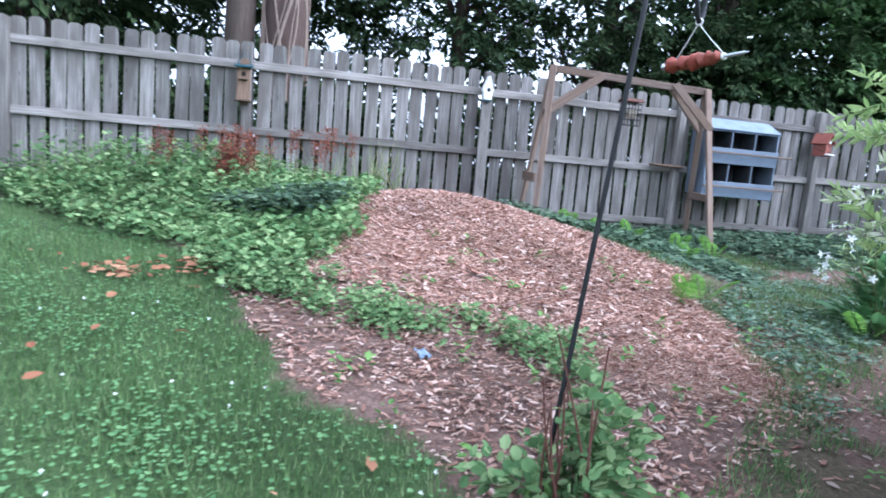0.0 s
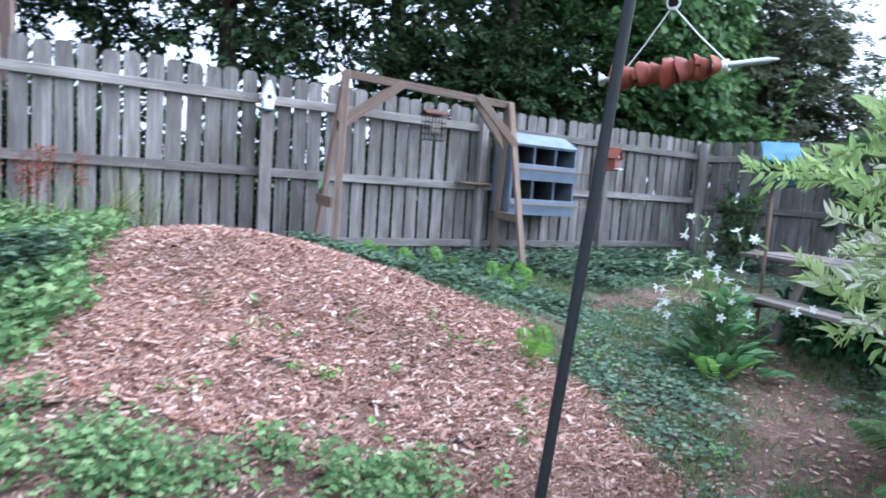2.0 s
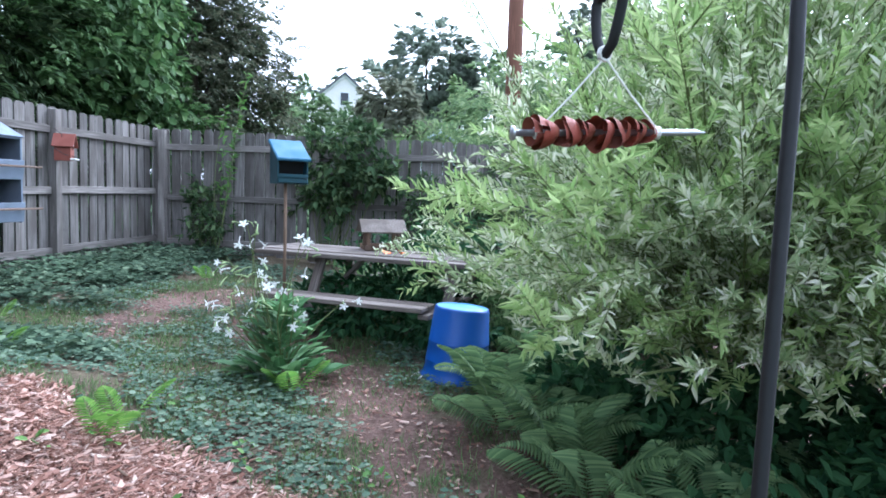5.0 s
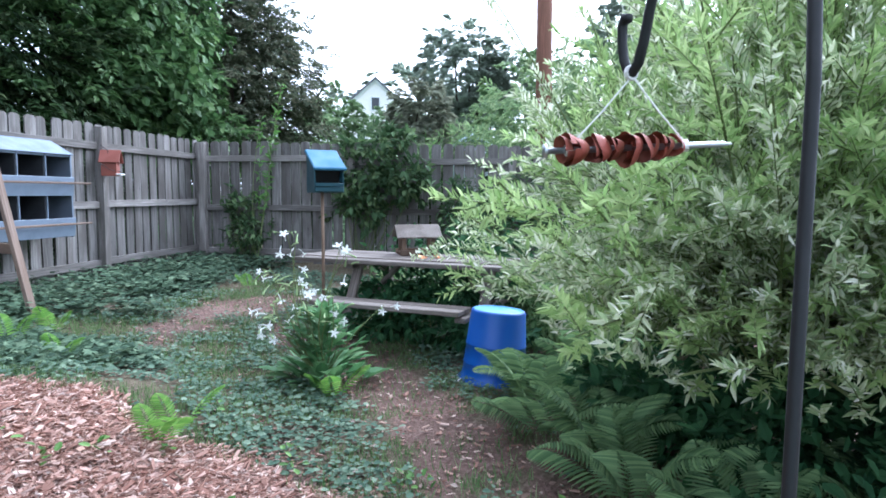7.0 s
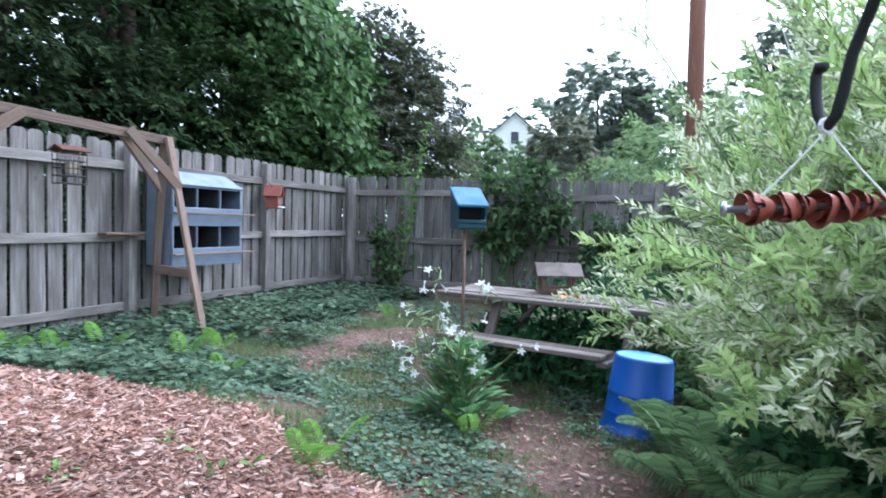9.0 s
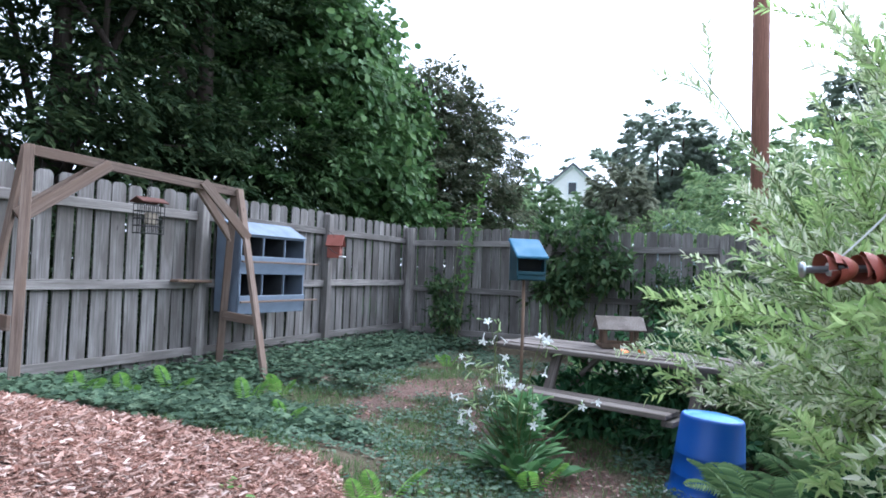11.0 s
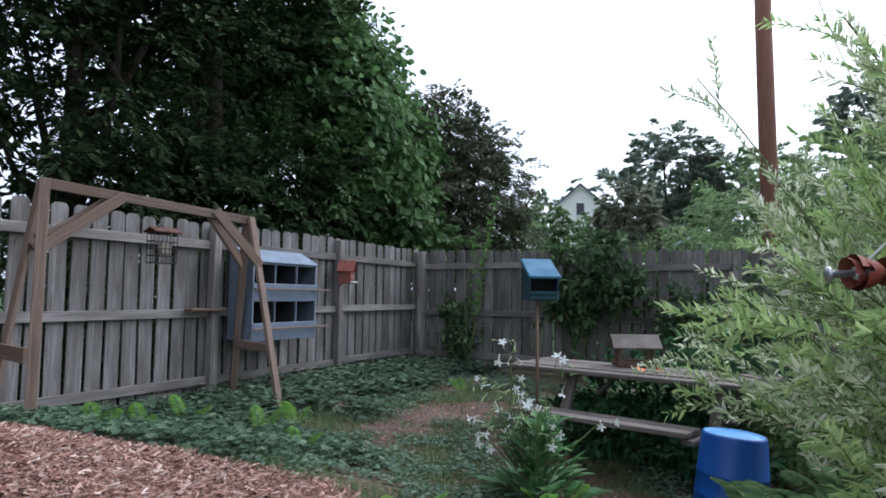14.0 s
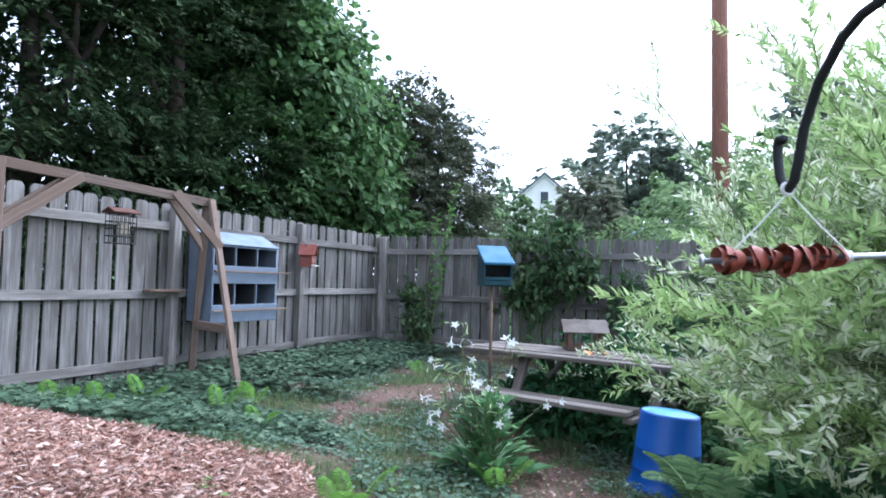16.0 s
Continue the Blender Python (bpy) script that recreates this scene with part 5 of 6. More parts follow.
# ---- dappled willow ----
def build_willow():
    """Arching stems, each with side twigs set with narrow leaves that stand up from them."""
    base = np.array([3.72, 1.85, gz(3.72, 1.85)])
    root = thing("willow_shrub", "large arching variegated willow shrub with pale green leaves", "shrub", base)
    rnd = random.Random(21)
    bm = bmesh.new()
    sets = {False: ([], []), True: ([], [])}

    def clear(p):
        """Keeps the shrub off the path, the tub and the dark hollow at its foot."""
        if p[0] < 1.3 or math.hypot(p[0], p[1] - 2.2) < 1.62:
            return False
        if math.atan2(p[1] - 2.15, p[0] + 0.2) > 0.265 and p[2] < 1.37 - 0.17 * math.hypot(p[0] + 0.2, p[1] - 2.15):
            return False
        if math.hypot(p[0] + 0.2, p[1] - 2.15) < 2.45 and p[2] < 0.80:
            return False
        return p[2] > 0.60 + 0.09 * math.sin(5 * p[1]) + 0.05 * math.sin(13 * p[0])

    def brush(o, way, length, young, per_metre, thick):
        n = max(4, int(length * per_metre))
        v = np.linspace(0.06, 1, n)[:, None]
        line = o + way * length * v - np.array([0, 0, 0.10]) * length * v ** 2
        run = unit(np.gradient(line, axis=0))
        out = unit(np.cross(run, RNG.normal(size=(n, 3))))
        sets[young][0].append(line)
        sets[young][1].append(unit(run * 0.65 + out * 0.75 + np.array([0, 0, 0.22])))
        if clear(line[0]) and clear(line[-1]):
            tube(bm, [Vector(line[0]), Vector(line[n // 2]), Vector(line[-1])], [thick, thick * 0.7, thick * 0.3], 3, False)

    kinds = ["dome"] * 300 + ["upright"] * 130 + ["reaching"] * 46 + ["near"] * 80 + ["long"] * 16
    for kind in kinds:
        lift = rnd.uniform(0.0, 1.05)
        if kind == "dome":
            az = rnd.uniform(0, 2 * math.pi)
            el = math.radians(rnd.choice((rnd.uniform(8, 35), rnd.uniform(20, 60), rnd.uniform(50, 86))))
            L = rnd.uniform(1.1, 2.05) * (0.88 + 0.42 * math.sin(el) ** 2)
        elif kind == "upright":
            az = rnd.uniform(-3.0, 1.1)
            el = math.radians(rnd.uniform(48, 84))
            L = rnd.uniform(1.7, 2.8)
        elif kind == "long":
            az = rnd.uniform(2.75, 3.75)
            el = math.radians(rnd.uniform(0, 24))
            L = rnd.uniform(1.7, 2.1)
            lift = rnd.uniform(0.85, 1.35)
        elif kind == "near":
            az = rnd.uniform(3.3, 4.8)
            el = math.radians(rnd.uniform(8, 55))
            L = rnd.uniform(1.3, 2.0)
        else:
            az = rnd.uniform(2.3, 4.6)
            el = math.radians(rnd.uniform(-4, 22))
            L = rnd.uniform(1.2, 1.75)
            lift = rnd.uniform(0.5, 1.1)
        d = np.array([math.cos(az) * math.cos(el), math.sin(az) * math.cos(el), math.sin(el)])
        s = base + np.array([rnd.gauss(0, 0.22), rnd.gauss(0, 0.22), lift])
        t = np.linspace(0, 1, 9)[:, None]
        sag = np.array([0, 0, -1]) * rnd.uniform(0.0, 0.20) * L * math.cos(el)
        swirl = np.array([rnd.gauss(0, 0.1), rnd.gauss(0, 0.1), rnd.gauss(0, 0.05)]) * L
        pts = s + d * L * t + sag * t ** 2 + swirl * t ** 2
        pts[:, 2] = np.maximum(pts[:, 2], ground_z(pts[:, 0], pts[:, 1]) + 0.12)
        stem = [Vector(p) for p in pts if clear(p)]
        if len(stem) > 2:
            tube(bm, stem, [0.009 * (1 - 0.085 * x) for x in range(len(stem))], 4, False)
        young = rnd.random() < {"upright": 0.65, "long": 0.6}.get(kind, 0.14)
        for j in range(10 if kind != "reaching" else 8):
            q = rnd.uniform(0.30, 0.97) * 8
            i = min(int(q), 7)
            o = pts[i] + (pts[i + 1] - pts[i]) * (q - i)
            run = unit(pts[i + 1] - pts[i])
            side = unit(np.cross(run, RNG.normal(size=3)))
            brush(o, unit(run * 1.0 + side * 0.7 + np.array([0, 0, 0.12])), rnd.uniform(0.18, 0.48), young or rnd.random() < 0.05, 100, 0.0035)
        brush(pts[5], unit(pts[8] - pts[5]), float(np.linalg.norm(pts[8] - pts[5])) * 1.05, True if rnd.random() < 0.25 else young, 85, 0.004)
    tagged(part("branch_mass", bm, STEM, root), kind="stuff")
    for young, name, material in ((False, "leaves", WILLOW), (True, "young_leaves", WILLOW_TIP)):
        a, w = (np.concatenate(x) for x in sets[young])
        keep = np.array([clear(p) for p in a])
        a, w = a[keep], w[keep]
        L = RNG.uniform(0.034, 0.070, len(a)) * (1.15 if young else 1.0)
        again(name, leaves(name, a, w, anywhere(len(a)) * 0.95 + (0, 0, 0.75), L, L * 0.26, LANCE, material), root, Matrix())


build_willow()


# ---- ferns ----
def frond_mesh(name, length, width, material, pairs=24, arch=0.5, plump=0.03):
    at, way = [], []
    t = np.linspace(0.12, 1, pairs)
    curve = np.stack([np.zeros(pairs), t * length * (1 - 0.25 * t), length * (0.75 * t - arch * t ** 2)], -1)
    run = unit(np.gradient(curve, axis=0))
    reach = width * np.sin(np.pi * np.clip(t * 0.86 + 0.12, 0, 1)) ** 0.8 + 0.004
    for s in (-1, 1):
        at.append(curve)
        way.append(unit(np.array([s, 0, 0]) + run * 0.45 + np.array([0, 0, -0.12])))
    a, w, L = np.concatenate(at), np.concatenate(way), np.concatenate([reach, reach])
    return leaves(name, a, w, np.tile((0.0, -0.3, 1.0), (len(a), 1)), L, length * plump, LANCE, material)


def fern_prototypes(material, length, arch, pairs, wide=0.19, plump=0.03):
    return [frond_mesh("frond", length * s, length * wide, material, pairs, arch * b, plump) for s, b in ((1.0, 1.0), (0.85, 1.15), (0.7, 0.8))]


def fern(x, y, n, protos, label, lean, z=None, turn=None, group=""):
    g = gz(x, y) if z is None else z
    root = thing("fern", label, "fern", (x, y, g), group)
    rnd = random.Random(int(x * 131 + y * 17))
    for k in range(n):
        a = (360 * k / n + rnd.uniform(-18, 18)) if turn is None else turn + rnd.uniform(-70, 70)
        again("frond", rnd.choice(protos), root, pose(x, y, g + 0.01, 0, 0, a) @ pose(0, 0.02, 0, rnd.uniform(*lean), rnd.uniform(-12, 12), 0))
    return root


def build_ferns():
    big = fern_prototypes(FERN, 0.80, 0.50, 25, 0.20, 0.026)
    for x, y, n in ((2.75, 2.55, 8), (3.35, 3.15, 8), (2.6, 2.1, 7), (3.75, 3.3, 7), (3.1, 2.75, 8), (2.5, 1.65, 7), (3.45, 2.7, 7), (2.6, 1.2, 7), (4.1, 3.2, 7), (4.7, 3.2, 7), (2.75, 0.75, 7), (3.1, 1.5, 7), (3.3, 0.7, 7)):
        fern(x, y, n, big, "dark green arching fern at the foot of the shrub", (4, 36), group="ferns under the shrub")
    young = fern_prototypes(FERN_YOUNG, 0.36, 0.40, 15, 0.22, 0.05)
    for x, y, n in ((2.04, 4.66, 3), (1.88, 4.60, 2), (2.42, 6.12, 2), (2.55, 6.9, 2), (3.05, 7.2, 3), (1.75, 7.3, 2), (1.35, 7.1, 2), (5.55, 7.4, 3), (3.16, 4.5, 3), (2.2, 7.5, 2)):
        fern(x, y, n, young, "small bright green young fern", (2, 30) if y < 5 else (14, 42), group="young ferns")


build_ferns()


# ---- flowering tobacco ----
def flower_mesh():
    bm = bmesh.new()
    tube(bm, [(0, 0, 0), (0, 0.004, 0.03), (0, 0, 0.06)], [0.0035, 0.003, 0.006], 6, False)
    c = bm.verts.new((0, 0, 0.062))
    ring = []
    for k in range(20):
        a = 2 * math.pi * k / 20
        r = 0.012 + 0.020 * (0.5 + 0.5 * math.cos(5 * a)) ** 0.6
        ring.append(bm.verts.new((r * math.cos(a), r * math.sin(a), 0.066 + 0.004 * math.cos(5 * a))))
    for k in range(20):
        bm.faces.new((c, ring[k], ring[(k + 1) % 20]))
    me = bpy.data.meshes.new("flower")
    bm.to_mesh(me)
    bm.free()
    me.materials.append(PETAL)
    return me


def trumpet_mesh():
    """A closed pale trumpet: a thin tube that swells towards its tip."""
    bm = bmesh.new()
    tube(bm, [(0, 0, 0), (0, 0.003, 0.025), (0, 0, 0.052), (0, -0.004, 0.068), (0, -0.006, 0.074)], [0.003, 0.003, 0.0055, 0.0065, 0.002], 6)
    me = bpy.data.meshes.new("trumpet_bud")
    bm.to_mesh(me)
    bm.free()
    me.materials.append(BUD)
    return me


def build_tobacco():
    x, y = 3.42, 4.78
    g = gz(x, y)
    root = thing("flowering_tobacco", "white star-flowered tobacco plant with broad leaves", "flowering plant", (x, y, g))
    n = 270
    a = RNG.uniform(0, 6.28, n)
    h = 0.02 + 0.52 * RNG.random(n) ** 1.3
    r = RNG.uniform(0.02, 0.30, n) * (1.0 - 1.3 * h)
    at = np.stack([x + np.cos(a) * r, y + np.sin(a) * r, g + h], -1)
    way = np.stack([np.cos(a), np.sin(a), RNG.uniform(0.0, 1.3, n)], -1)
    L = RNG.uniform(0.08, 0.23, n) * (1.1 - 0.8 * h)
    again("leaves", leaves("leaves", at, way, np.stack([-np.cos(a), -np.sin(a), np.full(n, 1.3)], -1) + anywhere(n) * 0.4, L, L * 0.48, LANCE, TOBACCO), root, Matrix())
    rnd = random.Random(8)
    star, trumpet = flower_mesh(), trumpet_mesh()
    for k in range(22):
        bm = bmesh.new()
        b = rnd.uniform(0, 6.28) if k % 3 else rnd.uniform(1.2, 3.2)
        d = rnd.uniform(0.12, 0.46)
        e = Vector((x + d * math.cos(b), y + d * math.sin(b), g + (rnd.uniform(0.40, 0.78) if k > 6 else rnd.uniform(0.78, 1.08))))
        limb(bm, (x + 0.05 * math.cos(b), y + 0.05 * math.sin(b), g + 0.1), e, 0.006, 0.0025, 0.10, rnd, 5)
        part("stalk", bm, STEM, root)
        for j in range(rnd.randint(3, 5)):
            p = e + Vector((rnd.gauss(0, 0.035), rnd.gauss(0, 0.035), rnd.uniform(-0.12, 0.03)))
            v = Vector((-0.45 + rnd.gauss(0, 0.7), -0.3 + rnd.gauss(0, 0.7), rnd.gauss(-0.05, 0.5)))
            name, me = ("flower", star) if j == 0 or rnd.random() < 0.12 else ("trumpet_bud", trumpet)
            again(name, me, root, Matrix.Translation(p) @ v.to_track_quat("Z", "Y").to_matrix().to_4x4() @ Matrix.Scale(rnd.uniform(0.85, 1.25), 4))


build_tobacco()


# ---- ground plants ----
def scatter(n, x0, x1, y0, y1, mask):
    x, y = RNG.uniform(x0, x1, n), RNG.uniform(y0, y1, n)
    k = mask(x, y)
    x, y = x[k], y[k]
    return np.stack([x, y, ground_z(x, y)], -1)


def stuff(name, me, label, category):
    tagged(new(name, me), label, category, kind="stuff")


def flat_way(n, lift=0.2):
    a = RNG.uniform(0, 6.28, n)
    return np.stack([np.cos(a), np.sin(a), np.full(n, lift) * RNG.uniform(-0.5, 1.5, n)], -1)


def up_face(n, wild=0.4):
    return anywhere(n) * wild + (0, 0, 1.0)


def build_lawn():
    p = scatter(150000, -5.5, 1.0, -0.2, 6.2, on_lawn)
    near = RNG.random(len(p)) < np.clip(1.25 - p[:, 1] * 0.14, 0.3, 1)
    p = p[near]
    n = len(p)
    w = flat_way(n) * (0.75, 0.75, 0) + (0, 0, 0.8)
    stuff("lawn_grass", leaves("lawn_grass", p - (0, 0, 0.01), w, up_face(n, 0.2), RNG.uniform(0.028, 0.066, n), RNG.uniform(0.004, 0.0085, n), BLADE, GRASS), "short green lawn grass with clover", "grass")
    p = scatter(40000, -4.5, 0.6, 0.4, 5.0, lambda x, y: on_lawn(x, y) & (wobble(x, y, 3.2, 6) + 0.5 * wobble(x, y, 7, 1) + 0.7 * RNG.normal(size=len(x)) > 0.55))
    n = len(p)
    p[:, 2] += RNG.uniform(0.015, 0.045, n)
    stuff("clover", leaves("clover", p, flat_way(n, 0.1), up_face(n), RNG.uniform(0.014, 0.026, n), RNG.uniform(0.014, 0.024, n), ROUND, CLOVER), "patches of pale green clover in the lawn", "clover")
    p = scatter(70, -3.5, 0.4, 0.8, 4.2, on_lawn)
    n = len(p)
    k = np.repeat(np.arange(n), 16)
    stuff("clover_flowers", leaves("clover_flowers", p[k] + (0, 0, 0.06), anywhere(len(k)) + (0, 0, 0.5), anywhere(len(k)), 0.011, 0.004, DIAMOND, PETAL), "small white clover flower heads in the lawn", "clover flowers")
    p = scatter(70, -3.6, 0.3, 0.8, 4.6, on_lawn)
    q = np.concatenate([p, np.stack([np.r_[RNG.normal(-1.9, 0.14, 60), RNG.normal(-1.5, 0.14, 60)], np.r_[RNG.normal(3.9, 0.07, 60), RNG.normal(4.15, 0.09, 60)], np.zeros(120)], -1)])
    q[:, 2] = ground_z(q[:, 0], q[:, 1]) + RNG.uniform(0.03, 0.07, len(q))
    n = len(q)
    L = RNG.uniform(0.04, 0.10, n)
    stuff("fallen_leaves", leaves("fallen_leaves", q, flat_way(n), up_face(n, 0.6), L, L * 0.5, LANCE, FALLEN), "orange-brown fallen leaves lying on the grass", "fallen leaves")


def build_chips():
    def fresh(x, y):
        return on_heap(x, y) & (y + 0.2 * wobble(x, y, 3) > 3.6)

    for name, mask, n, material, label, box_ in (
        ("wood_chips", fresh, 85000, CHIP, "heap of fresh reddish-tan wood chips", (-0.9, 2.4, 3.4, 7.7)),
        ("old_wood_chips", lambda x, y: (y > np.interp(x, EDGE_X, EDGE_Y) + 0.02) & (x < np.interp(y, CHIP_Y, CHIP_X) + 0.4 * RNG.random(len(x)) - 0.7 * (y < 2.8) * RNG.random(len(x))) & (x > -1.3) & (y < 4.4), 30000, DULL_CHIP, "thin scatter of old brown wood chips on soil", (-1.3, 2.7, 1.0, 4.4)),
    ):
        p = scatter(n, *box_, lambda x, y: mask(x, y) & (~dug(x, y) | (RNG.random(len(x)) < 0.12)))
        m = len(p)
        p[:, 2] += RNG.uniform(0.0, 0.02, m)
        L = 0.012 + (0.060 if name == "wood_chips" else 0.036) * RNG.random(m) ** 2.2
        stuff(name, leaves(name, p, flat_way(m, 0.32), up_face(m, 0.7), L, 0.003 + L * RNG.uniform(0.10, 0.38, m), CHIPS, material), label, "wood chips")
    p = scatter(120000, -0.9, 2.4, 3.2, 7.7, lambda x, y: on_heap(x, y) & ~dug(x, y))
    m = len(p)
    p[:, 2] += RNG.uniform(0.004, 0.03, m)
    L = RNG.uniform(0.012, 0.04, m)
    stuff("wood_shreds", leaves("wood_shreds", p, flat_way(m, 0.5), up_face(m, 0.9), L, RNG.uniform(0.003, 0.009, m), DIAMOND, CHIP), "fine wood shreds over the chip heap", "wood chips")
    p = scatter(15000, 0.6, 6.8, 0.6, 8.2, lambda x, y: ~on_lawn(x, y) & ~(on_heap(x, y) & (y > 3.6)) & (RNG.random(len(x)) < 0.4))
    m = len(p)
    p[:, 2] += RNG.uniform(0.006, 0.02, m)
    L = RNG.uniform(0.015, 0.055, m)
    stuff("leaf_litter", leaves("leaf_litter", p, flat_way(m, 0.2), up_face(m, 0.6), L, L * 0.5, LANCE, LITTER), "dull brown leaf litter on the soil", "leaf litter")
    p = scatter(9000, 1.6, 6.0, 1.4, 7.4, lambda x, y: bare(x, y) | (RNG.random(len(x)) < 0.3))
    m = len(p)
    p[:, 2] += 0.006
    L = 0.01 + 0.05 * RNG.random(m) ** 2.5
    stuff("stray_chips", leaves("stray_chips", p, flat_way(m, 0.1), up_face(m, 0.3), L, L * 0.35, CHIPS, DULL_CHIP), "stray chips and leaf scraps on the path", "wood chips")


def clumps(p, per, spread, rise):
    k = np.repeat(np.arange(len(p)), per)
    q = p[k] + RNG.normal(size=(len(k), 3)) * (spread, spread, 0)
    q[:, 2] = ground_z(q[:, 0], q[:, 1]) + RNG.random(len(k)) ** 0.6 * np.repeat(rise, per)
    return q


def build_ground_plants():
    # leafy bed
    p = scatter(8600, -6.8, -0.3, 3.6, 8.4, on_bed)
    depth = np.clip((p[:, 1] - np.interp(p[:, 0], EDGE_X, EDGE_Y)) / np.interp(p[:, 0], (-4.6, -2.4), (0.4, 1.4)), 0.15, 1)
    inner = np.clip((-0.7 - p[:, 0]) / 1.6, 0.25, 1)
    q = clumps(p, 12, 0.06, 0.06 + 0.58 * depth * inner * RNG.uniform(0.5, 1.2, len(p)))
    n = len(q)
    L = RNG.uniform(0.03, 0.075, n)
    stuff("leafy_bed", leaves("leafy_bed", q, flat_way(n, 0.4), up_face(n, 0.75), L, L * 0.9, LOBED, WEED), "dense bed of light green strawberry-like leaves", "ground plants")
    p = scatter(2600, -3.2, -0.7, 4.6, 7.2, lambda x, y: on_bed(x, y) & (np.hypot((x + 1.35) / 0.55, (y - 5.35) / 0.35) + 0.4 * wobble(x, y, 4) < 1))
    q = clumps(p, 12, 0.07, np.full(len(p), 0.30))
    n = len(q)
    L = RNG.uniform(0.05, 0.09, n)
    stuff("dark_leafy_patch", leaves("dark_leafy_patch", q, flat_way(n, 0.2), up_face(n, 0.5), L, L * 0.75, LOBED, IVY), "patch of darker green leaves in the bed", "ground plants")
    # weeds along the foot of the heap
    p = scatter(1500, -1.1, 1.1, 2.9, 4.4, lambda x, y: on_weeds(x, y) & (wobble(x, y, 5.5, 2) + 0.5 * wobble(x, y, 13, 4) > -0.25))
    q = clumps(p, 11, 0.05, 0.04 + 0.12 * RNG.random(len(p)))
    n = len(q)
    L = RNG.uniform(0.018, 0.048, n)
    stuff("low_weeds", leaves("low_weeds", q, flat_way(n, 0.4), up_face(n, 0.75), L, L * 0.85, LOBED, WEED), "low green weeds at the foot of the heap", "ground plants")
    p = scatter(230, -0.9, 2.6, 1.6, 5.2, lambda x, y: ~on_lawn(x, y) & (RNG.random(len(x)) < 0.35))
    q = clumps(p, 9, 0.03, np.full(len(p), 0.08))
    n = len(q)
    L = RNG.uniform(0.025, 0.055, n)
    stuff("seedlings", leaves("seedlings", q, flat_way(n, 0.6), up_face(n, 0.4), L, L * 0.6, ROUND, LIGHT_LEAF), "scattered green seedlings in the wood chips", "ground plants")
    # ivy and creeping cover
    def strip(x, y):
        back = 8.74 + 0.285 * (x - 2.98) - y
        return (x > 2.6) & (back > 0.05) & (back < 1.55 + 0.4 * wobble(x, y, 3)) & ~((x < 3.4) & (back > 1.2))

    p = scatter(6000, 1.2, 7.3, 5.5, 9.9, strip)
    q = clumps(p, 6, 0.05, 0.07 + 0.14 * RNG.random(len(p)))
    n = len(q)
    L = RNG.uniform(0.04, 0.085, n)
    stuff("ivy", leaves("ivy", q, flat_way(n, 0.1), up_face(n, 0.45), L, L * 0.9, LOBED, IVY), "dense dull green ivy along the fence", "ivy")
    p = scatter(10000, 1.0, 7.0, 2.8, 9.6, lambda x, y: on_green(x, y) & (RNG.random(len(x)) < np.interp(y, (2.8, 4.2), (0.15, 1))) & (wobble(x, y, 2.6, 8) + 0.7 * wobble(x, y, 8, 3) > -0.12) & (y < 8.55 + 0.285 * (x - 2.98)))
    q = clumps(p, 8, 0.06, 0.02 + 0.06 * RNG.random(len(p)))
    n = len(q)
    L = RNG.uniform(0.018, 0.042, n)
    stuff("creeping_cover", leaves("creeping_cover", q, flat_way(n, 0.15), up_face(n, 0.45), L, L * 0.85, ROUND, CREEPER), "patchy creeping blue-green ground cover", "ground plants")
    p = scatter(2600, 0.7, 3.2, 5.8, 8.7, lambda x, y: (x > np.interp(y, CHIP_Y, CHIP_X)) & (y < 8.6 + 0.285 * (x - 2.98)) & (x < 2.9))
    q = clumps(p, 6, 0.06, 0.04 + 0.11 * RNG.random(len(p)))
    n = len(q)
    L = RNG.uniform(0.04, 0.08, n)
    stuff("leafy_cover", leaves("leafy_cover", q, flat_way(n, 0.3), up_face(n, 0.5), L, L * 0.8, LOBED, IVY), "leafy green cover between heap and fence", "ground plants")
    p = scatter(84000, 0.8, 6.0, 0.0, 7.6, lambda x, y: ~on_lawn(x, y) & (x > np.interp(y, CHIP_Y, CHIP_X) - 0.1) & (wobble(x, y, 3.4, 9) + 0.6 * wobble(x, y, 9, 2) > -0.35) & (~bare(x, y) | (RNG.random(len(x)) < 0.22)))
    n = len(p)
    stuff("thin_grass", leaves("thin_grass", p, flat_way(n) * (0.8, 0.8, 0) + (0, 0, 0.7), up_face(n, 0.2), RNG.uniform(0.03, 0.09, n), 0.005, BLADE, GRASS), "thin patchy grass on the trodden soil", "grass")
    # long grass and rust-red seed heads before the fence
    p = scatter(5200, -5.2, -0.2, 5.2, 8.2, lambda x, y: (abs(y - (8.74 + 0.285 * (x - 2.98) - 0.55)) < 0.4) & (wobble(x, y, 2.5, 4) + 0.5 * wobble(x, y, 7, 1) > 0.1) & (x < -0.5) & (x > -3.9))
    n = len(p)
    stuff("long_grass", leaves("long_grass", p, flat_way(n) * (0.5, 0.5, 0) + (0, 0, 0.9), flat_way(n) + (0, 0, 0.3), RNG.uniform(0.35, 0.8, n), 0.010, BLADE, DRY_GRASS), "long straggling grass along the fence", "grass")
    spots = RNG.normal(size=(26, 2)) * (0.15, 0.10) + (-2.12, 6.1)
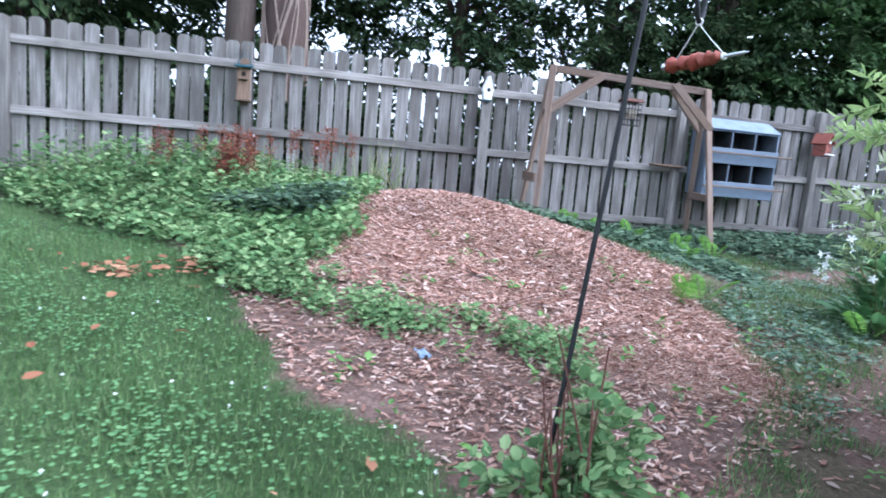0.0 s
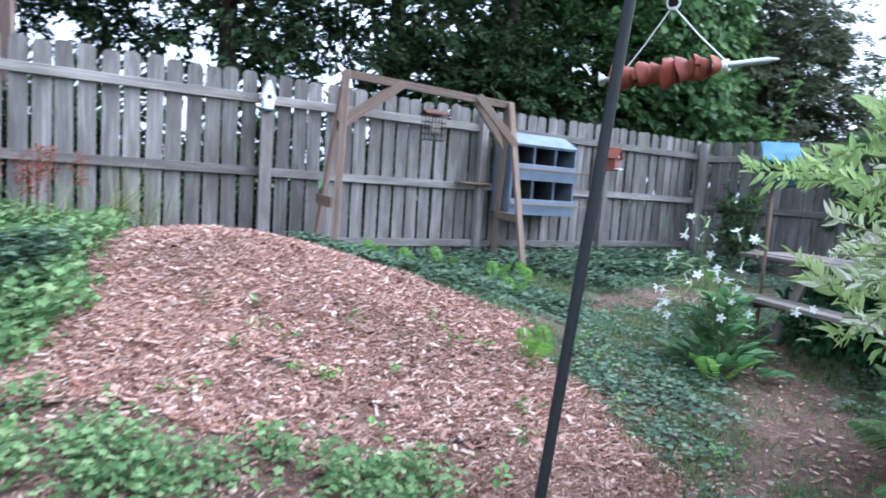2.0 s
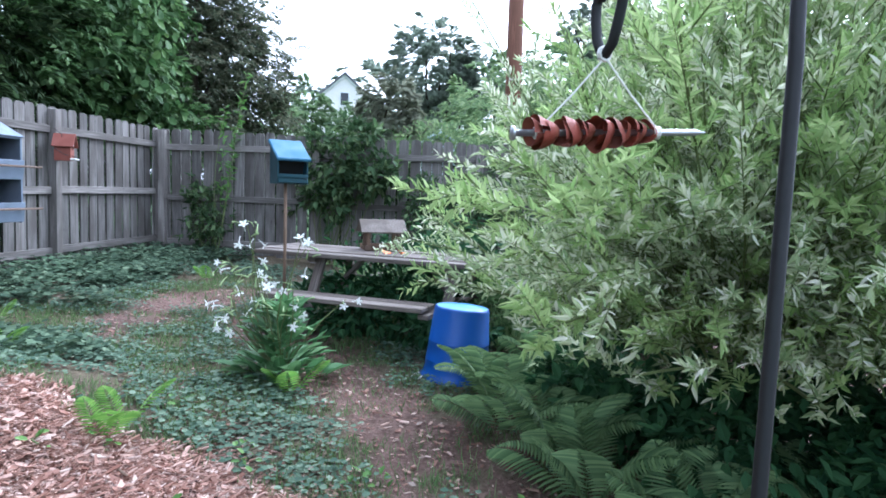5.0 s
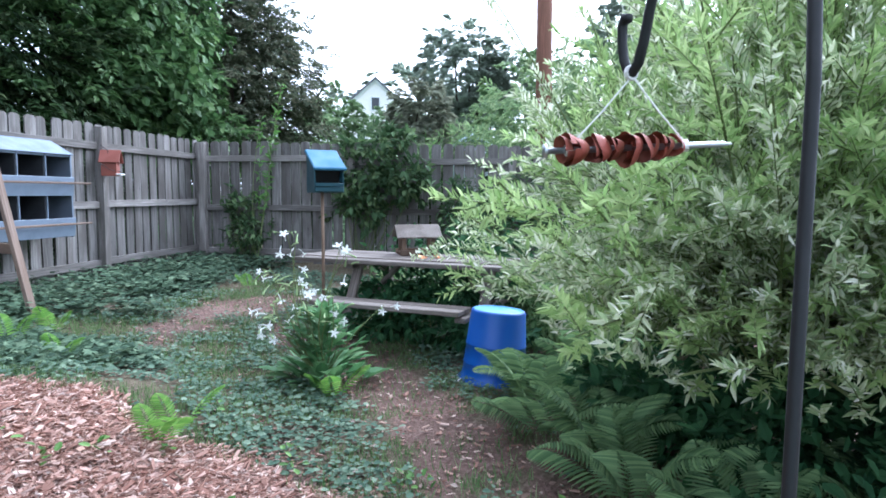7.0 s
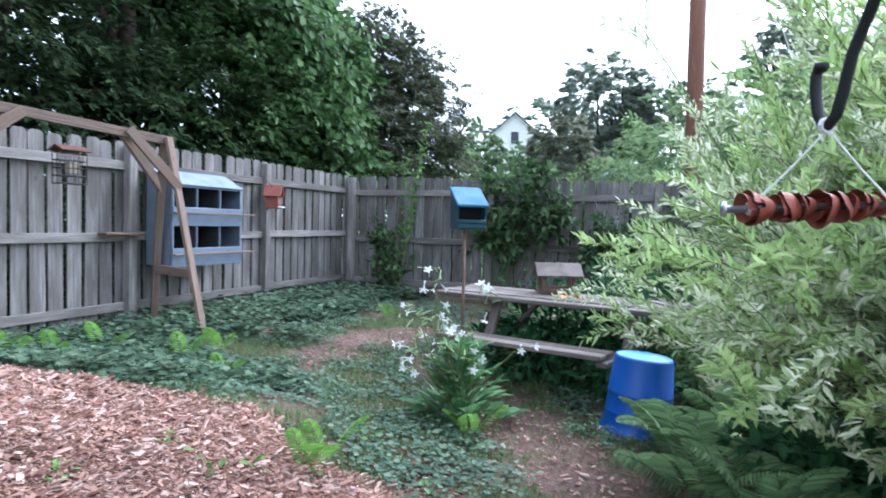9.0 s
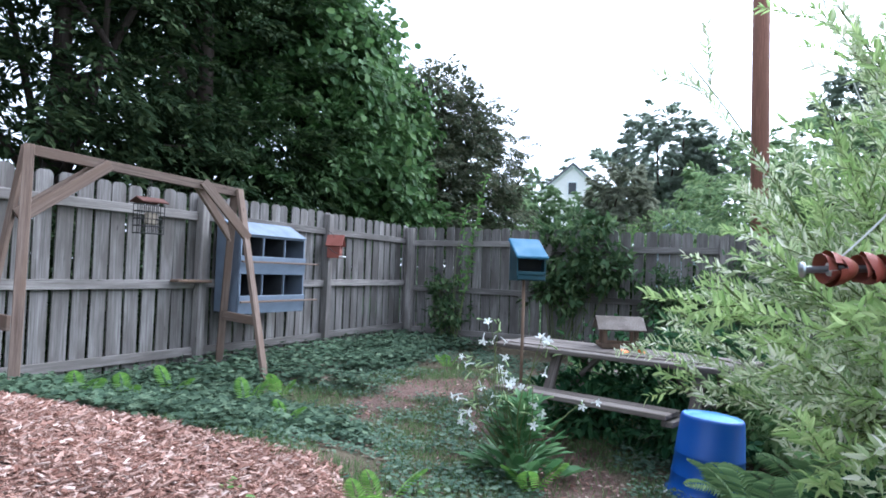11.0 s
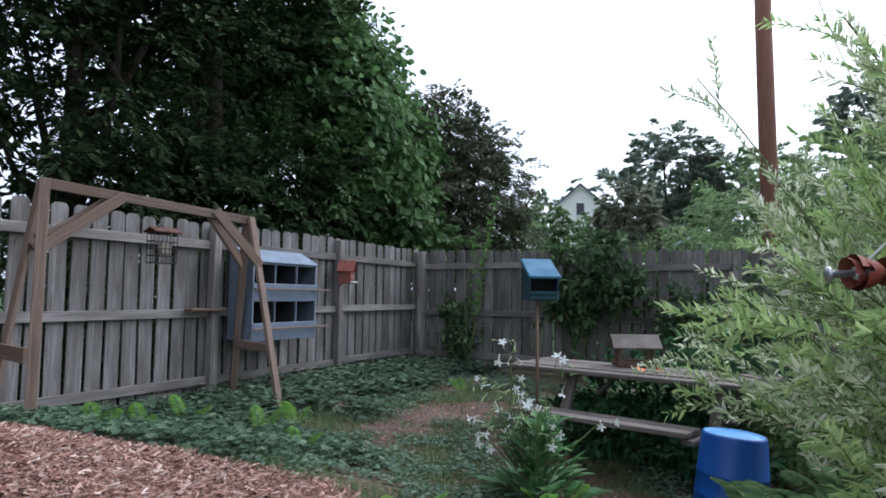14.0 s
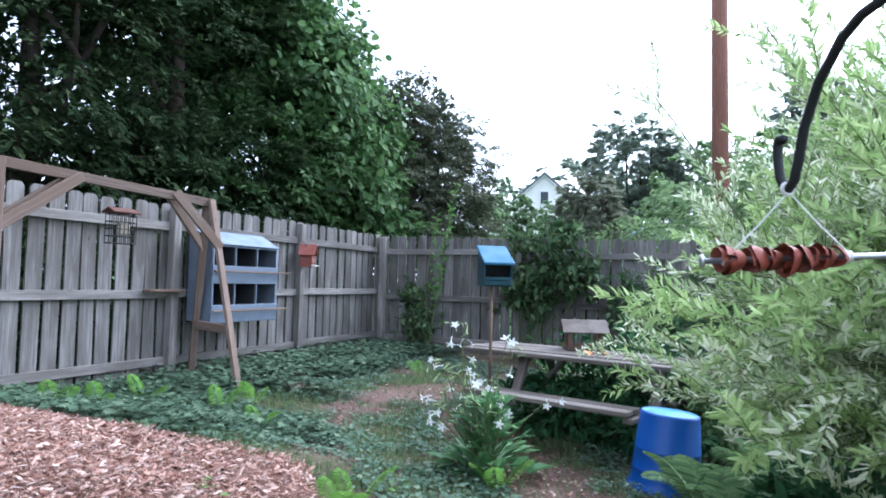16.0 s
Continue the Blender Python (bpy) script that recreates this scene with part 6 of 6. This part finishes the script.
    spots = np.concatenate([spots, RNG.normal(size=(9, 2)) * (0.25, 0.1) + (-1.45, 6.6), RNG.normal(size=(4, 2)) * (0.1, 0.06) + (-2.75, 6.2)])
    top = ground_z(spots[:, 0], spots[:, 1]) + RNG.uniform(0.50, 0.86, len(spots))
    root = thing("sorrel", "rust-red dried dock seed heads above the bed", "weed", (-1.95, 6.15, gz(-1.95, 6.15)))
    for (sx, sy), z in zip(spots, top):
        bm = bmesh.new()
        tube(bm, [(sx, sy, gz(sx, sy)), (sx + 0.02, sy, z)], 0.004, 5)
        part("stalk", bm, RED_STEM, root)
        k = 110
        q = np.stack([sx + 0.015 + RNG.normal(size=k) * 0.034, sy + RNG.normal(size=k) * 0.034, z - RNG.random(k) * 0.24 + 0.02], -1)
        tagged(again("seed_head", leaves("seed_head", q, anywhere(k), anywhere(k), 0.022, 0.016, DIAMOND, SORREL), root, Matrix()), kind="stuff")


build_lawn()
build_chips()
build_ground_plants()


# ---- bush round the foot of the hook ----
def build_pole_bush():
    x, y = 0.66, 1.97
    g = gz(x, y)
    root = thing("hydrangea", "small leafy shrub with bare dark red stems", "shrub", (x, y, g))
    rnd = random.Random(4)
    for k in range(9):
        bm = bmesh.new()
        limb(bm, (x + rnd.gauss(0, 0.06), y + rnd.gauss(0, 0.06), g - 0.03), (x + rnd.gauss(0.02, 0.12), y + rnd.gauss(0, 0.12), g + rnd.uniform(0.35, 0.66)), 0.006, 0.003, 0.05, rnd, 5)
        part("stem", bm, RED_STEM, root)
    at, out = crown_points([((x - 0.02, y, g + 0.12), (0.27, 0.2, 0.13)), ((x + 0.14, y + 0.10, g + 0.2), (0.15, 0.15, 0.2)), ((x + 0.05, y + 0.06, g + 0.36), (0.07, 0.07, 0.15))], 900, 5, 0.2)
    at[:, 2] = np.maximum(at[:, 2], g + 0.02)
    n = len(at)
    L = RNG.uniform(0.03, 0.062, n)
    again("foliage", leaves("foliage", at, unit(out + flat_way(n)), up_face(n, 0.6), L, L * 0.75, ROUND, WEED), root, Matrix())


build_pole_bush()
